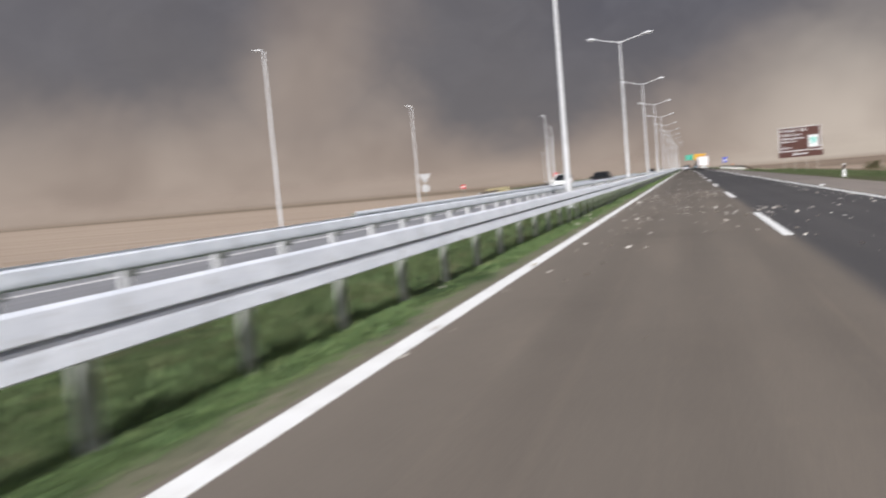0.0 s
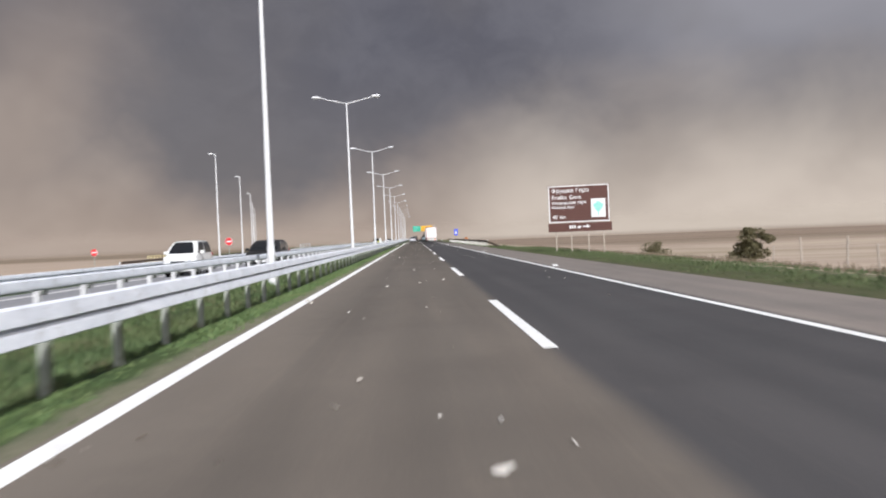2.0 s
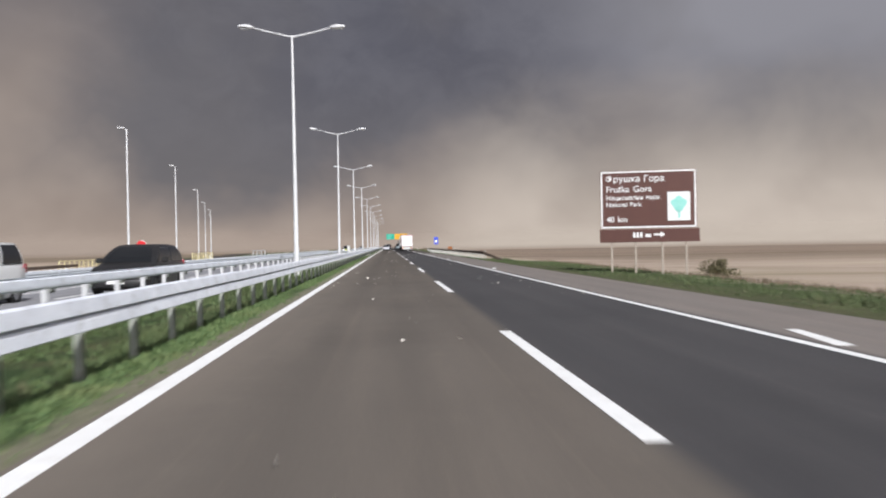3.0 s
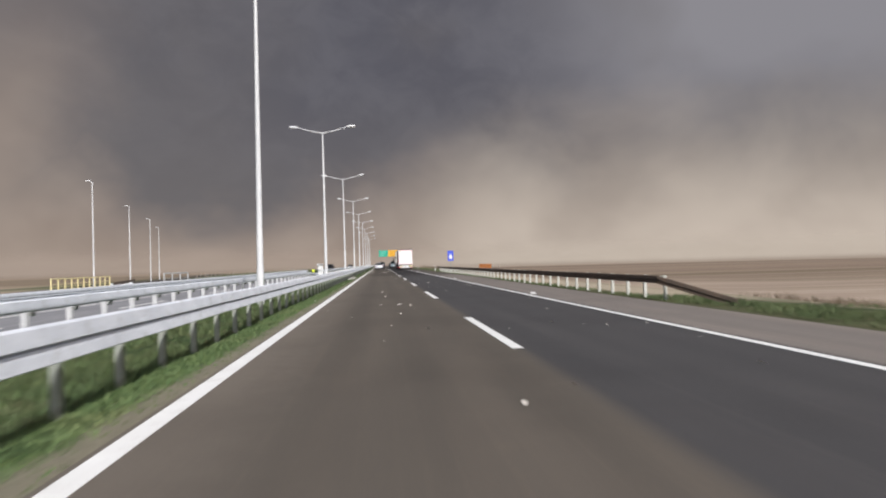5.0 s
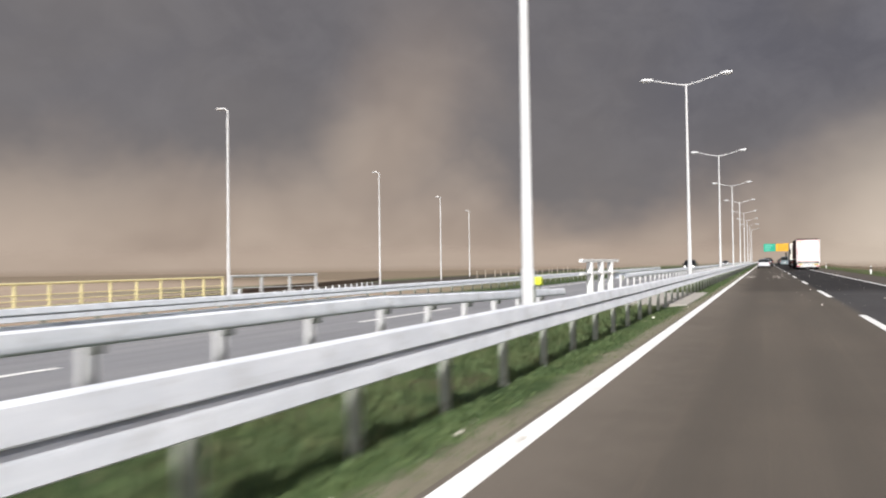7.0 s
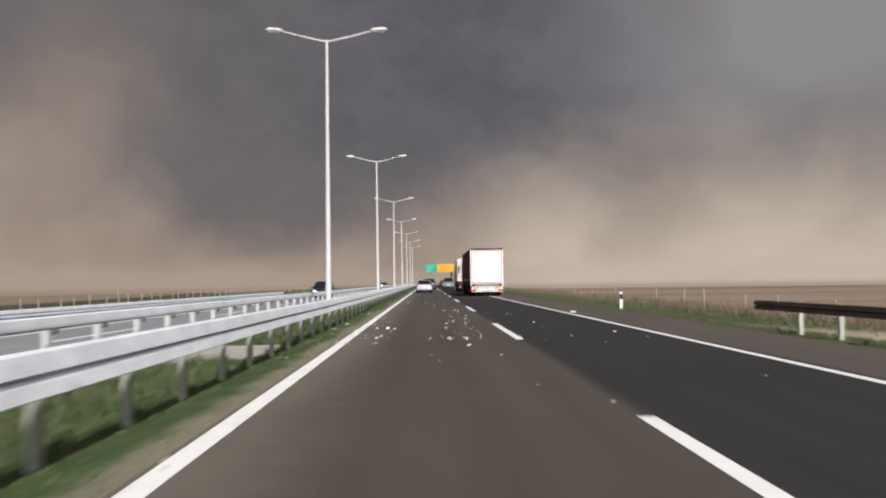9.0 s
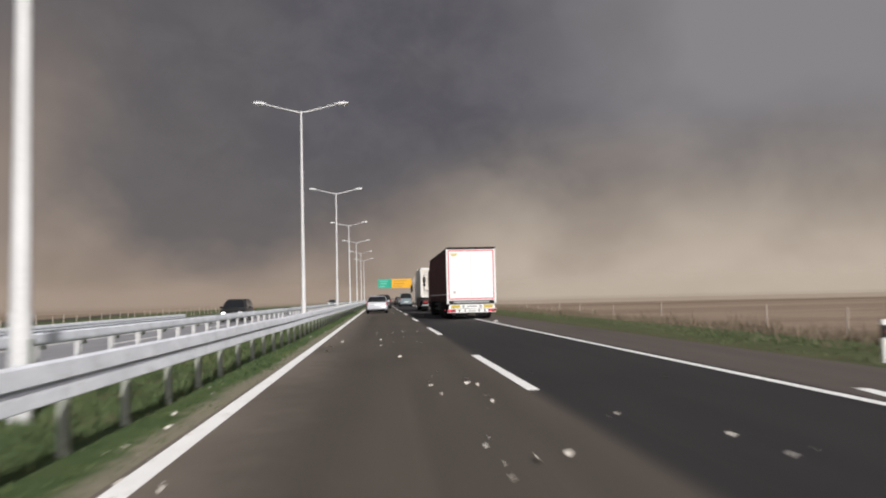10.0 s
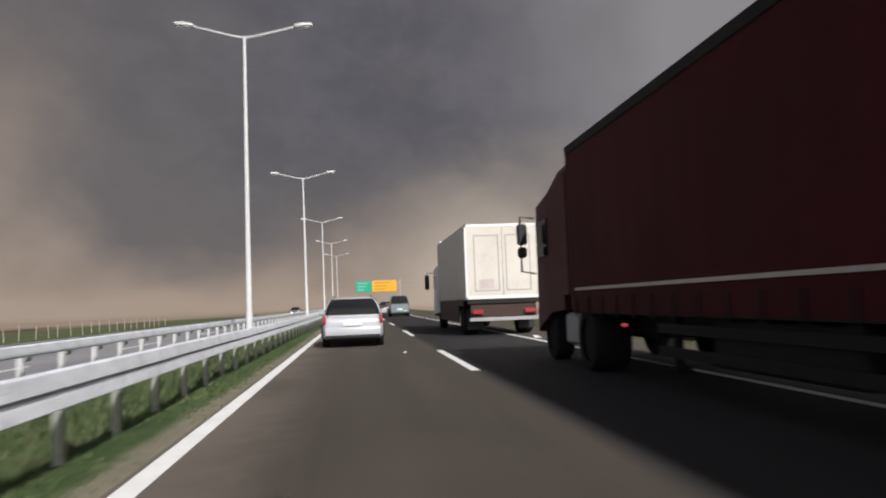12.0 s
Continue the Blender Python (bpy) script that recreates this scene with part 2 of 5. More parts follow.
def ground_material():
    """Green verge near the roads, dry stubble field beyond."""
    m = bpy.data.materials.new("ground_soil")
    m.use_nodes = True
    n = Nodes(m.node_tree)
    coord = n.add("ShaderNodeTexCoord").outputs["Object"]
    split = n.add("ShaderNodeSeparateXYZ")
    n.link(coord, split.inputs[0])
    x = split.outputs[0]
    wide = n.noise(coord, 0.06, 5.0, 0.6)
    mid = n.noise(coord, 0.9, 5.0, 0.65)
    fine = n.noise(coord, 14.0, 4.0, 0.7)
    rows = n.noise(n.scaled(coord, 0.02, 0.35, 1.0), 1.0, 4.0, 0.6)
    grass = n.mix(n.steps(mid, 0.3, 0.7), (0.040, 0.072, 0.024), (0.075, 0.105, 0.038))
    grass = n.mix(n.math("MULTIPLY", n.steps(fine, 0.5, 0.75), 0.3), grass, (0.17, 0.16, 0.075))
    field = n.mix(n.steps(rows, 0.3, 0.7), (0.370, 0.290, 0.228), (0.500, 0.405, 0.325))
    field = n.mix(n.math("MULTIPLY", n.steps(wide, 0.5, 0.7), 0.35), field, (0.25, 0.20, 0.13))
    bands = n.noise(n.scaled(coord, 0.003, 0.035, 1.0), 1.0, 3.0, 0.6)
    field = n.mix(n.steps(bands, 0.48, 0.68, 0.0, 0.62), field, (0.22, 0.19, 0.11))
    field = n.mix(n.steps(bands, 0.50, 0.34, 0.0, 0.5), field, (0.60, 0.51, 0.38))
    # dry land on the left, its tan also painting the dust haze over it
    hazed_land = n.mix(n.steps(rows, 0.3, 0.7), (0.36, 0.280, 0.215), (0.44, 0.350, 0.275))
    hazed_land = n.mix(n.steps(split.outputs[1], 205.0, 265.0), hazed_land, n.mix(1.0, hazed_land, (0.56, 0.55, 0.50), "MULTIPLY"))
    field = n.mix(n.steps(x, -13.0, -14.0), n.mix(n.steps(split.outputs[1], 90.0, 230.0), field, n.mix(1.0, field, (0.54, 0.50, 0.475), "MULTIPLY")), hazed_land)
    wob = n.math("ADD", x, n.math("MULTIPLY", n.math("SUBTRACT", mid, 0.5), 5.0))
    dry = n.math("MAXIMUM", n.steps(wob, 12.5, 16.0), n.math("MULTIPLY", n.steps(wob, -15.0, -18.0), n.math("MAXIMUM", n.steps(split.outputs[1], 205.0, 170.0, 0.15, 1.0), n.steps(wob, -42.0, -60.0))))
    olive = n.mix(n.steps(mid, 0.35, 0.65), (0.050, 0.066, 0.026), (0.095, 0.094, 0.046))
    grass = n.mix(n.steps(x, 8.0, 8.8, 0.0, 0.7), grass, olive)
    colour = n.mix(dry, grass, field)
    bare = n.math("ADD", x, n.math("MULTIPLY", n.math("SUBTRACT", mid, 0.5), 0.7))
    soil = n.math("MULTIPLY", n.steps(bare, -0.56, -0.26), n.steps(bare, 3.0, 2.0))
    soil = n.math("MULTIPLY", soil, n.steps(split.outputs[1], 55.0, 95.0, 0.5, 0.66))
    colour = n.mix(soil, colour, n.mix(n.steps(fine, 0.35, 0.7), (0.255, 0.215, 0.172), (0.345, 0.295, 0.238)))
    verge = n.math("MULTIPLY", n.steps(wob, 8.2, 9.0), n.steps(wob, 11.2, 9.8))
    colour = n.mix(n.math("MULTIPLY", verge, 0.4), colour, (0.10, 0.088, 0.050))
    y = split.outputs[1]
    along = n.math("MULTIPLY", n.steps(y, 112.0, 118.0), n.steps(y, 200.0, 192.0))
    colour = n.mix(n.math("MULTIPLY", n.math("MULTIPLY", along, n.steps(x, 15.0, 12.5)), n.steps(n.math("ADD", x, n.math("MULTIPLY", n.math("SUBTRACT", mid, 0.5), 0.8)), 9.5, 10.1, 0.0, 0.9)), colour, (0.44, 0.37, 0.28))
    # darker ground in a band under the median rail, where the rank grass stands
    rank = n.math("MULTIPLY", n.steps(n.math("ADD", x, n.math("MULTIPLY", n.math("SUBTRACT", mid, 0.5), 1.2)), -0.75, -1.25), n.steps(x, -3.9, -3.5))
    colour = n.mix(n.math("MULTIPLY", rank, 0.7), colour, n.mix(n.steps(mid, 0.42, 0.66), (0.034, 0.056, 0.020), (0.085, 0.075, 0.042)))
    p = n.add("ShaderNodeBsdfPrincipled")
    n.link(colour, p.inputs["Base Color"])
    p.inputs["Roughness"].default_value = 0.95
    p.inputs["Specular IOR Level"].default_value = 0.2
    bp = n.add("ShaderNodeBump")
    bp.inputs["Strength"].default_value = 0.8
    bp.inputs["Distance"].default_value = 0.05
    n.link(fine, bp.inputs["Height"])
    n.link(bp.outputs[0], p.inputs["Normal"])
    out = n.add("ShaderNodeOutputMaterial")
    n.link(p.outputs[0], out.inputs[0])
    return m


ROAD_LEFT, ROAD_RIGHT, ROAD_SHOULDER = (0.136, 0.118, 0.1005), (0.066, 0.063, 0.065), (0.205, 0.180, 0.163)
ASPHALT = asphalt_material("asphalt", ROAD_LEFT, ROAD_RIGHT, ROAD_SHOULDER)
ASPHALT_PALE = asphalt_material("pale_asphalt", (0.265, 0.265, 0.280), (0.265, 0.265, 0.280), (0.27, 0.265, 0.27), 0.0)
SOIL = ground_material()
PAINT = material("road_paint", (0.92, 0.915, 0.90), (0.80, 0.79, 0.77), 0.6, 0, 1.5, 60, 0.2, 0.5, (0.42, 0.38, 0.34), 0.25)
ZINC = material("galvanised_steel", (0.86, 0.885, 0.94), (0.67, 0.70, 0.76), 0.75, 0.0, 2.6, 30, 0.06, 0.7, (0.50, 0.50, 0.50), 0.55, 0, 0.12, (1, 0.7, 1.4))
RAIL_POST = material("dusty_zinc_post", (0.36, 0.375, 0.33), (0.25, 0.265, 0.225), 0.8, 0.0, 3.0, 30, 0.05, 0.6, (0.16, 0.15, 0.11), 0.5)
RAIL_BROWN = material("weathered_brown_steel", (0.135, 0.098, 0.074), (0.085, 0.064, 0.050), 0.85, 0, 1.5, 25, 0.1, 0.6, (0.19, 0.11, 0.065), 0.5)
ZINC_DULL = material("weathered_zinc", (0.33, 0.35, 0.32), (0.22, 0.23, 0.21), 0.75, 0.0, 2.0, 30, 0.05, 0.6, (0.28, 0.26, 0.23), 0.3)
MAST = material("pole_zinc", (0.70, 0.70, 0.71), (0.56, 0.56, 0.57), 0.55, 0.0, 0.7, 25, 0.03, 0.6)
CONCRETE = material("concrete", (0.46, 0.43, 0.39), (0.33, 0.31, 0.28), 0.9, 0, 1.0, 25, 0.3, 0.6, (0.24, 0.22, 0.19), 0.4)


# ---- building helpers ----
def add_box(bm, lo, hi, bevel=0.0, segs=1):
    made = bmesh.ops.create_cube(bm, size=1.0)
    c, s = (Vector(lo) + Vector(hi)) / 2, Vector(hi) - Vector(lo)
    bmesh.ops.scale(bm, vec=s, verts=made["verts"])
    bmesh.ops.translate(bm, vec=c, verts=made["verts"])
    if bevel:
        edges = list({e for v in made["verts"] for e in v.link_edges})
        bmesh.ops.bevel(bm, geom=edges, offset=bevel, segments=segs, affect="EDGES", profile=0.5)


def add_tube(bm, points, radii, seg=10, caps=True):
    """A tube along points, with a radius at each."""
    pts = [Vector(p) for p in points]
    if not isinstance(radii, (list, tuple)):
        radii = [radii] * len(pts)
    rings = []
    for i, p in enumerate(pts):
        way = (pts[min(i + 1, len(pts) - 1)] - pts[max(i - 1, 0)]).normalized()
        side = way.cross(Vector((0, 1, 0)) if abs(way.y) < 0.9 else Vector((1, 0, 0))).normalized()
        up = side.cross(way)
        rings.append([bm.verts.new(p + (side * math.cos(a) + up * math.sin(a)) * radii[i]) for a in (math.tau * k / seg for k in range(seg))])
    for a, b in zip(rings, rings[1:]):
        for k in range(seg):
            bm.faces.new((a[k], a[(k + 1) % seg], b[(k + 1) % seg], b[k]))
    if caps:
        bm.faces.new(rings[0][::-1])
        bm.faces.new(rings[-1])


def add_strip(bm, profile, y0, y1, closed=False):
    """A profile of (x, z) drawn along y."""
    a = [bm.verts.new((x, y0, z)) for x, z in profile]
    b = [bm.verts.new((x, y1, z)) for x, z in profile]
    count = len(profile)
    for k in range(count if closed else count - 1):
        j = (k + 1) % count
        bm.faces.new((a[k], a[j], b[j], b[k]))
    if closed:
        bm.faces.new(a[::-1])
        bm.faces.new(b)


def add_prism(bm, outline, lo, hi, axis="x"):
    """An outline drawn from lo to hi along an axis. Outline pairs are the two other axes, in order."""
    def at(p, d):
        return (d, *p) if axis == "x" else (p[0], d, p[1]) if axis == "y" else (*p, d)
    a = [bm.verts.new(at(p, lo)) for p in outline]
    b = [bm.verts.new(at(p, hi)) for p in outline]
    for k in range(len(outline)):
        j = (k + 1) % len(outline)
        bm.faces.new((a[k], a[j], b[j], b[k]))
    bm.faces.new(a[::-1])
    bm.faces.new(b)


def mesh_of(name, bm, mat, smooth=False):
    bmesh.ops.recalc_face_normals(bm, faces=bm.faces)
    me = bpy.data.meshes.new(name)
    bm.to_mesh(me)
    bm.free()
    for m in mat if isinstance(mat, (list, tuple)) else [mat]:
        me.materials.append(m)
    if smooth:
        me.shade_smooth()
        me.set_sharp_from_angle(angle=radians(35))
    return me


def part(name, bm, mat, parent=None, label="", smooth=True):
    ob = new(name, mesh_of(name, bm, mat, smooth))
    if parent:
        ob.parent = parent
    return tagged(ob, label)


def share(name, me, parent, m):
    """One more object on a mesh that others use too."""
    ob = new(name, me)
    ob.parent = parent
    ob.matrix_basis = m
    return ob


def thing(name, label, category, at=(0, 0, 0), turn=0.0, group="", kind=""):
    ob = new(name)
    ob.empty_display_size = 0.3
    ob.matrix_basis = pose(*at, 0, 0, turn)
    return tagged(ob, label, category, group, kind)


def box_part(name, lo, hi, mat, parent, bevel=0.0, label=""):
    bm = bmesh.new()
    add_box(bm, lo, hi, bevel)
    return part(name, bm, mat, parent, label, smooth=False)


# ---- the ground and the roads ----
def ground_z(x):
    """Height of the land beside the road: the road stands on a low bank."""
    knots = ((-4000, -1.6), (-200, -1.6), (-60, -1.2), (-34, -0.75), (-17, -0.50), (-12.6, -0.42), (-11.8, -0.40), (-3.6, -0.12), (-0.9, -0.06), (-0.35, -0.012), (0.0, -0.04), (8.6, -0.05),
             (9.0, -0.03), (11.0, -0.10), (14.0, -0.26), (19.0, -0.85), (25.0, -1.30), (45.0, -1.55), (4000, -1.6))
    for (xa, za), (xb, zb) in zip(knots, knots[1:]):
        if x <= xb:
            return za + (zb - za) * (x - xa) / (xb - xa)
    return -1.6


def build_ground():
    bm = bmesh.new()
    xs = [-4000, -1500, -600, -200, -100, -60, -45, -34, -26, -20, -17, -14.5, -12.6, -11.8, -3.6, -2.2, -0.9, -0.6, -0.35, 0.0, 8.6, 9.0, 9.6, 10.3, 11, 12.4, 14, 16.5, 19, 22, 25, 32, 45, 80, 160, 400, 1500, 4000]
    ys = [-400, -150] + [-60 + 12 * i for i in range(42)] + [480, 600, 800, 1200, 2000, 4500]
    grid = []
    for y in ys:
        grid.append([bm.verts.new((x, y, ground_z(x) + (0.10 * noise.noise((x * 0.12, y * 0.06, 0)) if abs(x) < 300 and (x > 9.3 or x < -13) else 0.0))) for x in xs])
    for a, b in zip(grid, grid[1:]):
        for k in range(len(xs) - 1):
            bm.faces.new((a[k], a[k + 1], b[k + 1], b[k]))
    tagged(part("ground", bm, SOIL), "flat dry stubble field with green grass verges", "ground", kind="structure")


build_ground()

X_DASH, X_RIGHT, X_MAST, S_MAST, Y_MAST = 3.477, 6.56, -1.952, 29.723, 28.10


def build_roads():
    bm = bmesh.new()
    add_strip(bm, [(-0.14, -0.30), (-0.12, 0.0), (3.49, 0.0), (6.6, 0.0), (8.8, -0.005), (8.84, -0.30)], -200, 900)
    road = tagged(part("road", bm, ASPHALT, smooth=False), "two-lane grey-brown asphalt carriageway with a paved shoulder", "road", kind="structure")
    bm = bmesh.new()
    add_strip(bm, [(-3.75, -0.5), (-3.78, -0.10), (-7.5, -0.20), (-11.0, -0.32), (-12.6, -0.37), (-12.65, -0.7)], -200, 900)
    tagged(part("road", bm, ASPHALT_PALE, smooth=False), "oncoming asphalt carriageway behind the median guard rails", "road", kind="structure")
    for x, w in ((0.022, 0.090), (X_RIGHT, 0.070)):
        bm = bmesh.new()
        for i in range(45):
            add_box(bm, (x - w, -60 + 12 * i, -0.01), (x + w, -48 + 12 * i, 0.004))
        part("edge_line", bm, PAINT, road, "solid white painted edge line", smooth=False)
    for x, z in ((-4.3, -0.115), (-11.0, -0.32)):
        bm = bmesh.new()
        add_box(bm, (x - 0.09, -60, z - 0.02), (x + 0.09, 480, z + 0.006))
        part("edge_line", bm, PAINT, road, smooth=False)
    bm = bmesh.new()
    add_box(bm, (-0.075, -6.0, -0.01), (0.075, 0.0, 0.004))
    me = mesh_of("lane_dash", bm, PAINT)
    for i in range(-1, 32):
        share("lane_dash", me, road, pose(X_DASH, 15 * i + 3.80, 0))
    bm = bmesh.new()
    add_box(bm, (-0.075, -6.0, -0.01), (0.075, 0.0, 0.006))
    me = mesh_of("lane_dash", bm, PAINT)
    for i in range(-1, 32):
        share("lane_dash", me, road, pose(-7.65, 15 * i + 8, -0.205))
    bm = bmesh.new()
    add_prism(bm, ((-0.16, -0.8), (0.04, -0.8), (0.26, 0.8), (0.10, 0.8)), -0.01, 0.004, "z")
    me = mesh_of("shoulder_mark", bm, PAINT)
    for i in range(13):
        share("shoulder_mark", me, road, pose(6.92, 33.6 + 28.75 * i - 28.75, -0.002))


build_roads()


# ---- guard rails ----
W_BEAM = ((0.020, -0.152), (0.070, -0.150), (0.085, -0.139), (0.080, -0.112), (0.073, -0.070), (0.066, -0.034), (0.058, -0.018), (0.004, -0.007), (0.004, 0.003), (0.078, 0.007), (0.087, 0.017), (0.080, 0.060), (0.072, 0.105), (0.066, 0.138), (0.052, 0.151), (0.030, 0.157))


TOP_BEAM = ((0.000, -0.012), (0.066, -0.010), (0.080, 0.0), (0.087, 0.018), (0.080, 0.060), (0.072, 0.105), (0.066, 0.138), (0.052, 0.151), (0.030, 0.157))


def beam_mesh(side, mat, profile=W_BEAM, length=4.8):
    """One corrugated rail panel, its face towards side (+1: +x)."""
    bm = bmesh.new()
    out = [(side * (a + 0.012), b) for a, b in profile]
    back = [(side * (a + 0.008), b) for a, b in profile]
    add_strip(bm, out + back[::-1], 0.0, length + 0.22, closed=True)
    return mesh_of("beam", bm, mat, True)


def post_mesh(depth, mat):
    """A folded C-section steel post."""
    bm = bmesh.new()
    add_prism(bm, ((-0.035, 0.05), (-0.035, -0.05), (0.035, -0.05), (0.035, -0.03), (0.030, -0.03), (0.030, -0.045), (-0.030, -0.045), (-0.030, 0.045), (0.030, 0.045), (0.030, 0.03), (0.035, 0.03), (0.035, 0.05)), -depth, 0.0, "z")
    return mesh_of("post", bm, mat)


def spacer_mesh():
    bm = bmesh.new()
    add_box(bm, (-0.04, -0.04, -0.09), (0.04, 0.04, 0.09), 0.012)
    return mesh_of("spacer", bm, ZINC_DULL)


def guard_rail(x, mid, y0, count, side, label, step=1.6, post_mat=None, both=False, beam_mat=None, turn=0.0, deep=0.45, profile=W_BEAM):
    rail = thing("guard_rail", label, "guard rail", (x, y0, 0), turn, kind="structure")
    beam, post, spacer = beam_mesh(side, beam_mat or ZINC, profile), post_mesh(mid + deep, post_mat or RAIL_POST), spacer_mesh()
    other = beam_mesh(-side, ZINC, profile) if both else None
    for i in range(count):
        share("beam", beam, rail, pose(0, 4.8 * i, mid + random.uniform(-0.004, 0.004), 0, random.uniform(-0.8, 0.8), random.uniform(-0.05, 0.05)))
        if both:
            share("beam", other, rail, pose(-side * 0.28, 4.8 * i, mid))
        for k in range(3):
            y = 4.8 * i + 0.1 + step * k
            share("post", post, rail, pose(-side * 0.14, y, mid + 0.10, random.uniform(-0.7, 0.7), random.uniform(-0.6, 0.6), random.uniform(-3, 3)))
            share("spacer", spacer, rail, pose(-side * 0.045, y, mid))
    return rail


near_rail = guard_rail(-0.80, 0.602, -24, 100, 1, "galvanised W-beam median guard rail beside the fast lane")
bm = bmesh.new()
add_prism(bm, ((0.0, -0.05), (0.05, -0.04), (0.05, 0.03), (0.0, 0.05)), -0.04, 0.04, "z")
reflector = part("reflector", bm, material("red_reflector", (0.50, 0.04, 0.07), (0.40, 0.03, 0.05), 0.35, 0, 6, 50), near_rail, "small red reflector", smooth=False)
reflector.matrix_basis = pose(0.03, 219.9, 0.59)
guard_rail(-3.10, 0.63, -24, 35, 1, "galvanised double-sided single-beam median guard rail along the oncoming lanes", 1.6, MAST, True, profile=TOP_BEAM)
guard_rail(-3.10, 0.63, 163.4, 61, 1, "galvanised double-sided single-beam median guard rail along the oncoming lanes", 1.6, MAST, True, profile=TOP_BEAM)
# the rail dips towards the crossing in the median
dip = guard_rail(-3.10, 0.62, 144.2, 2, 1, "end of the median guard rail dipping towards a crossing", 1.6, MAST, True, profile=TOP_BEAM)
dip.matrix_basis = pose(-3.10, 144.2, 0.0, -1.25, 0, 0)


# ---- street lamps ----
def street_lamp():
    lamp = thing("street_lamp", "tall tapered galvanised twin-arm street lamp in the median", "street lamp", group="median street lamps")
    bm = bmesh.new()
    add_tube(bm, [(0, 0, z) for z in (-0.1, 0.0, 1.2, 1.25, 4.0, 7.0, 10.32)], [0.115, 0.115, 0.11, 0.098, 0.082, 0.066, 0.046], 14)
    part("mast", bm, MAST, lamp)
    bm = bmesh.new()
    add_box(bm, (-0.2, -0.2, -0.1), (0.2, 0.2, 0.03), 0.01)
    for sx in (-0.15, 0.15):
        for sy in (-0.15, 0.15):
            add_tube(bm, ((sx, sy, 0.03), (sx, sy, 0.09)), 0.018, 6)
    part("base_plate", bm, ZINC_DULL, lamp)
    box_part("hatch", (0.095, -0.05, 0.55), (0.118, 0.05, 0.95), ZINC_DULL, lamp, 0.003)
    for s in (-1, 1):
        bm = bmesh.new()
        add_tube(bm, [(s * u * 1.75, 0, 10.26 + 0.42 * u ** 1.15) for u in (0.0, 0.15, 0.35, 0.6, 0.85, 1.0)], [0.036, 0.035, 0.033, 0.031, 0.029, 0.028], 8)
        part("arm", bm, MAST, lamp)
        bm = bmesh.new()
        ring = ((0.0, 0.05, 0.035), (0.08, 0.11, 0.075), (0.25, 0.16, 0.105), (0.46, 0.16, 0.10), (0.58, 0.13, 0.075), (0.63, 0.07, 0.04))
        loops = []
        for u, w, h in ring:
            loops.append([bm.verts.new((s * (1.62 + u), w * cx, 10.675 + 0.06 * u + h * cz)) for cx, cz in ((-1, -0.3), (-0.7, 0.6), (0, 1), (0.7, 0.6), (1, -0.3), (0.6, -0.8), (-0.6, -0.8))])
        for a, b in zip(loops, loops[1:]):
            for k in range(7):
                bm.faces.new((a[k], a[(k + 1) % 7], b[(k + 1) % 7], b[k]))
        bm.faces.new(loops[0])
        bm.faces.new(loops[-1])
        head = part("lamp_head", bm, MAST, lamp)
        box_part("lens", (s * 1.75 if s > 0 else -2.15, -0.09, 10.60), (2.15 if s > 0 else -1.75, 0.09, 10.625), LENS, head, 0.01)
    return lamp


LENS = material("lamp_lens", (0.75, 0.76, 0.78), None, 0.2, 0, 5, 60)
first_lamp = street_lamp()
first_lamp.matrix_basis = pose(X_MAST, Y_MAST - S_MAST, -0.12)
for i in range(0, 13):
    copy_thing(first_lamp, pose(X_MAST, Y_MAST + S_MAST * i, -0.12, random.uniform(-0.3, 0.3), random.uniform(-0.3, 0.3), random.uniform(-2, 2)))


# ---- outer rails, ramp and signs on the oncoming side ----
guard_rail(-13.6, 0.17, 36, 47, 1, "low galvanised guard rail along the oncoming hard shoulder", 1.6)
YELLOW = material("yellow_paint", (0.84, 0.76, 0.42), (0.74, 0.66, 0.36), 0.5, 0, 2, 40, 0, 0.5, (0.3, 0.2, 0.08), 0.2)
RED_PAINT = material("red_paint", (0.62, 0.025, 0.03), (0.48, 0.02, 0.025), 0.4, 0, 3, 40)
WHITE_PAINT = material("white_paint", (0.82, 0.82, 0.82), (0.74, 0.74, 0.73), 0.4, 0, 2, 40)
BROWN_SIGN = material("brown_sign_sheeting", (0.105, 0.045, 0.035), (0.085, 0.036, 0.030), 0.45, 0, 2, 40)
SIGN_BACK = material("aluminium_sheet", (0.62, 0.62, 0.63), (0.50, 0.50, 0.51), 0.5, 0.3, 3, 50)
BLACK = material("black_plastic", (0.018, 0.018, 0.019), (0.010, 0.010, 0.010), 0.55, 0, 5, 60)
ORANGE = material("orange_netting", (0.85, 0.30, 0.10), (0.72, 0.24, 0.08), 0.6, 0, 3, 30)
tree = ORANGE.node_tree
thin_light = tree.nodes.new("ShaderNodeBsdfTranslucent")
thin_light.inputs[0].default_value = (0.95, 0.38, 0.14, 1)
thin_mix = tree.nodes.new("ShaderNodeMixShader")
thin_mix.inputs[0].default_value = 0.6
surface = next(k for k in tree.nodes if k.type == "BSDF_PRINCIPLED")
tree.links.new(surface.outputs[0], thin_mix.inputs[1])
tree.links.new(thin_light.outputs[0], thin_mix.inputs[2])
tree.links.new(thin_mix.outputs[0], next(k for k in tree.nodes if k.type == "OUTPUT_MATERIAL").inputs[0])
BLUE_SIGN = material("blue_sign_sheeting", (0.06, 0.10, 0.62), (0.05, 0.08, 0.5), 0.4, 0, 3, 30)
GREEN_SIGN = material("green_sign_sheeting", (0.02, 0.38, 0.26), (0.02, 0.30, 0.20), 0.4, 0, 1, 30)
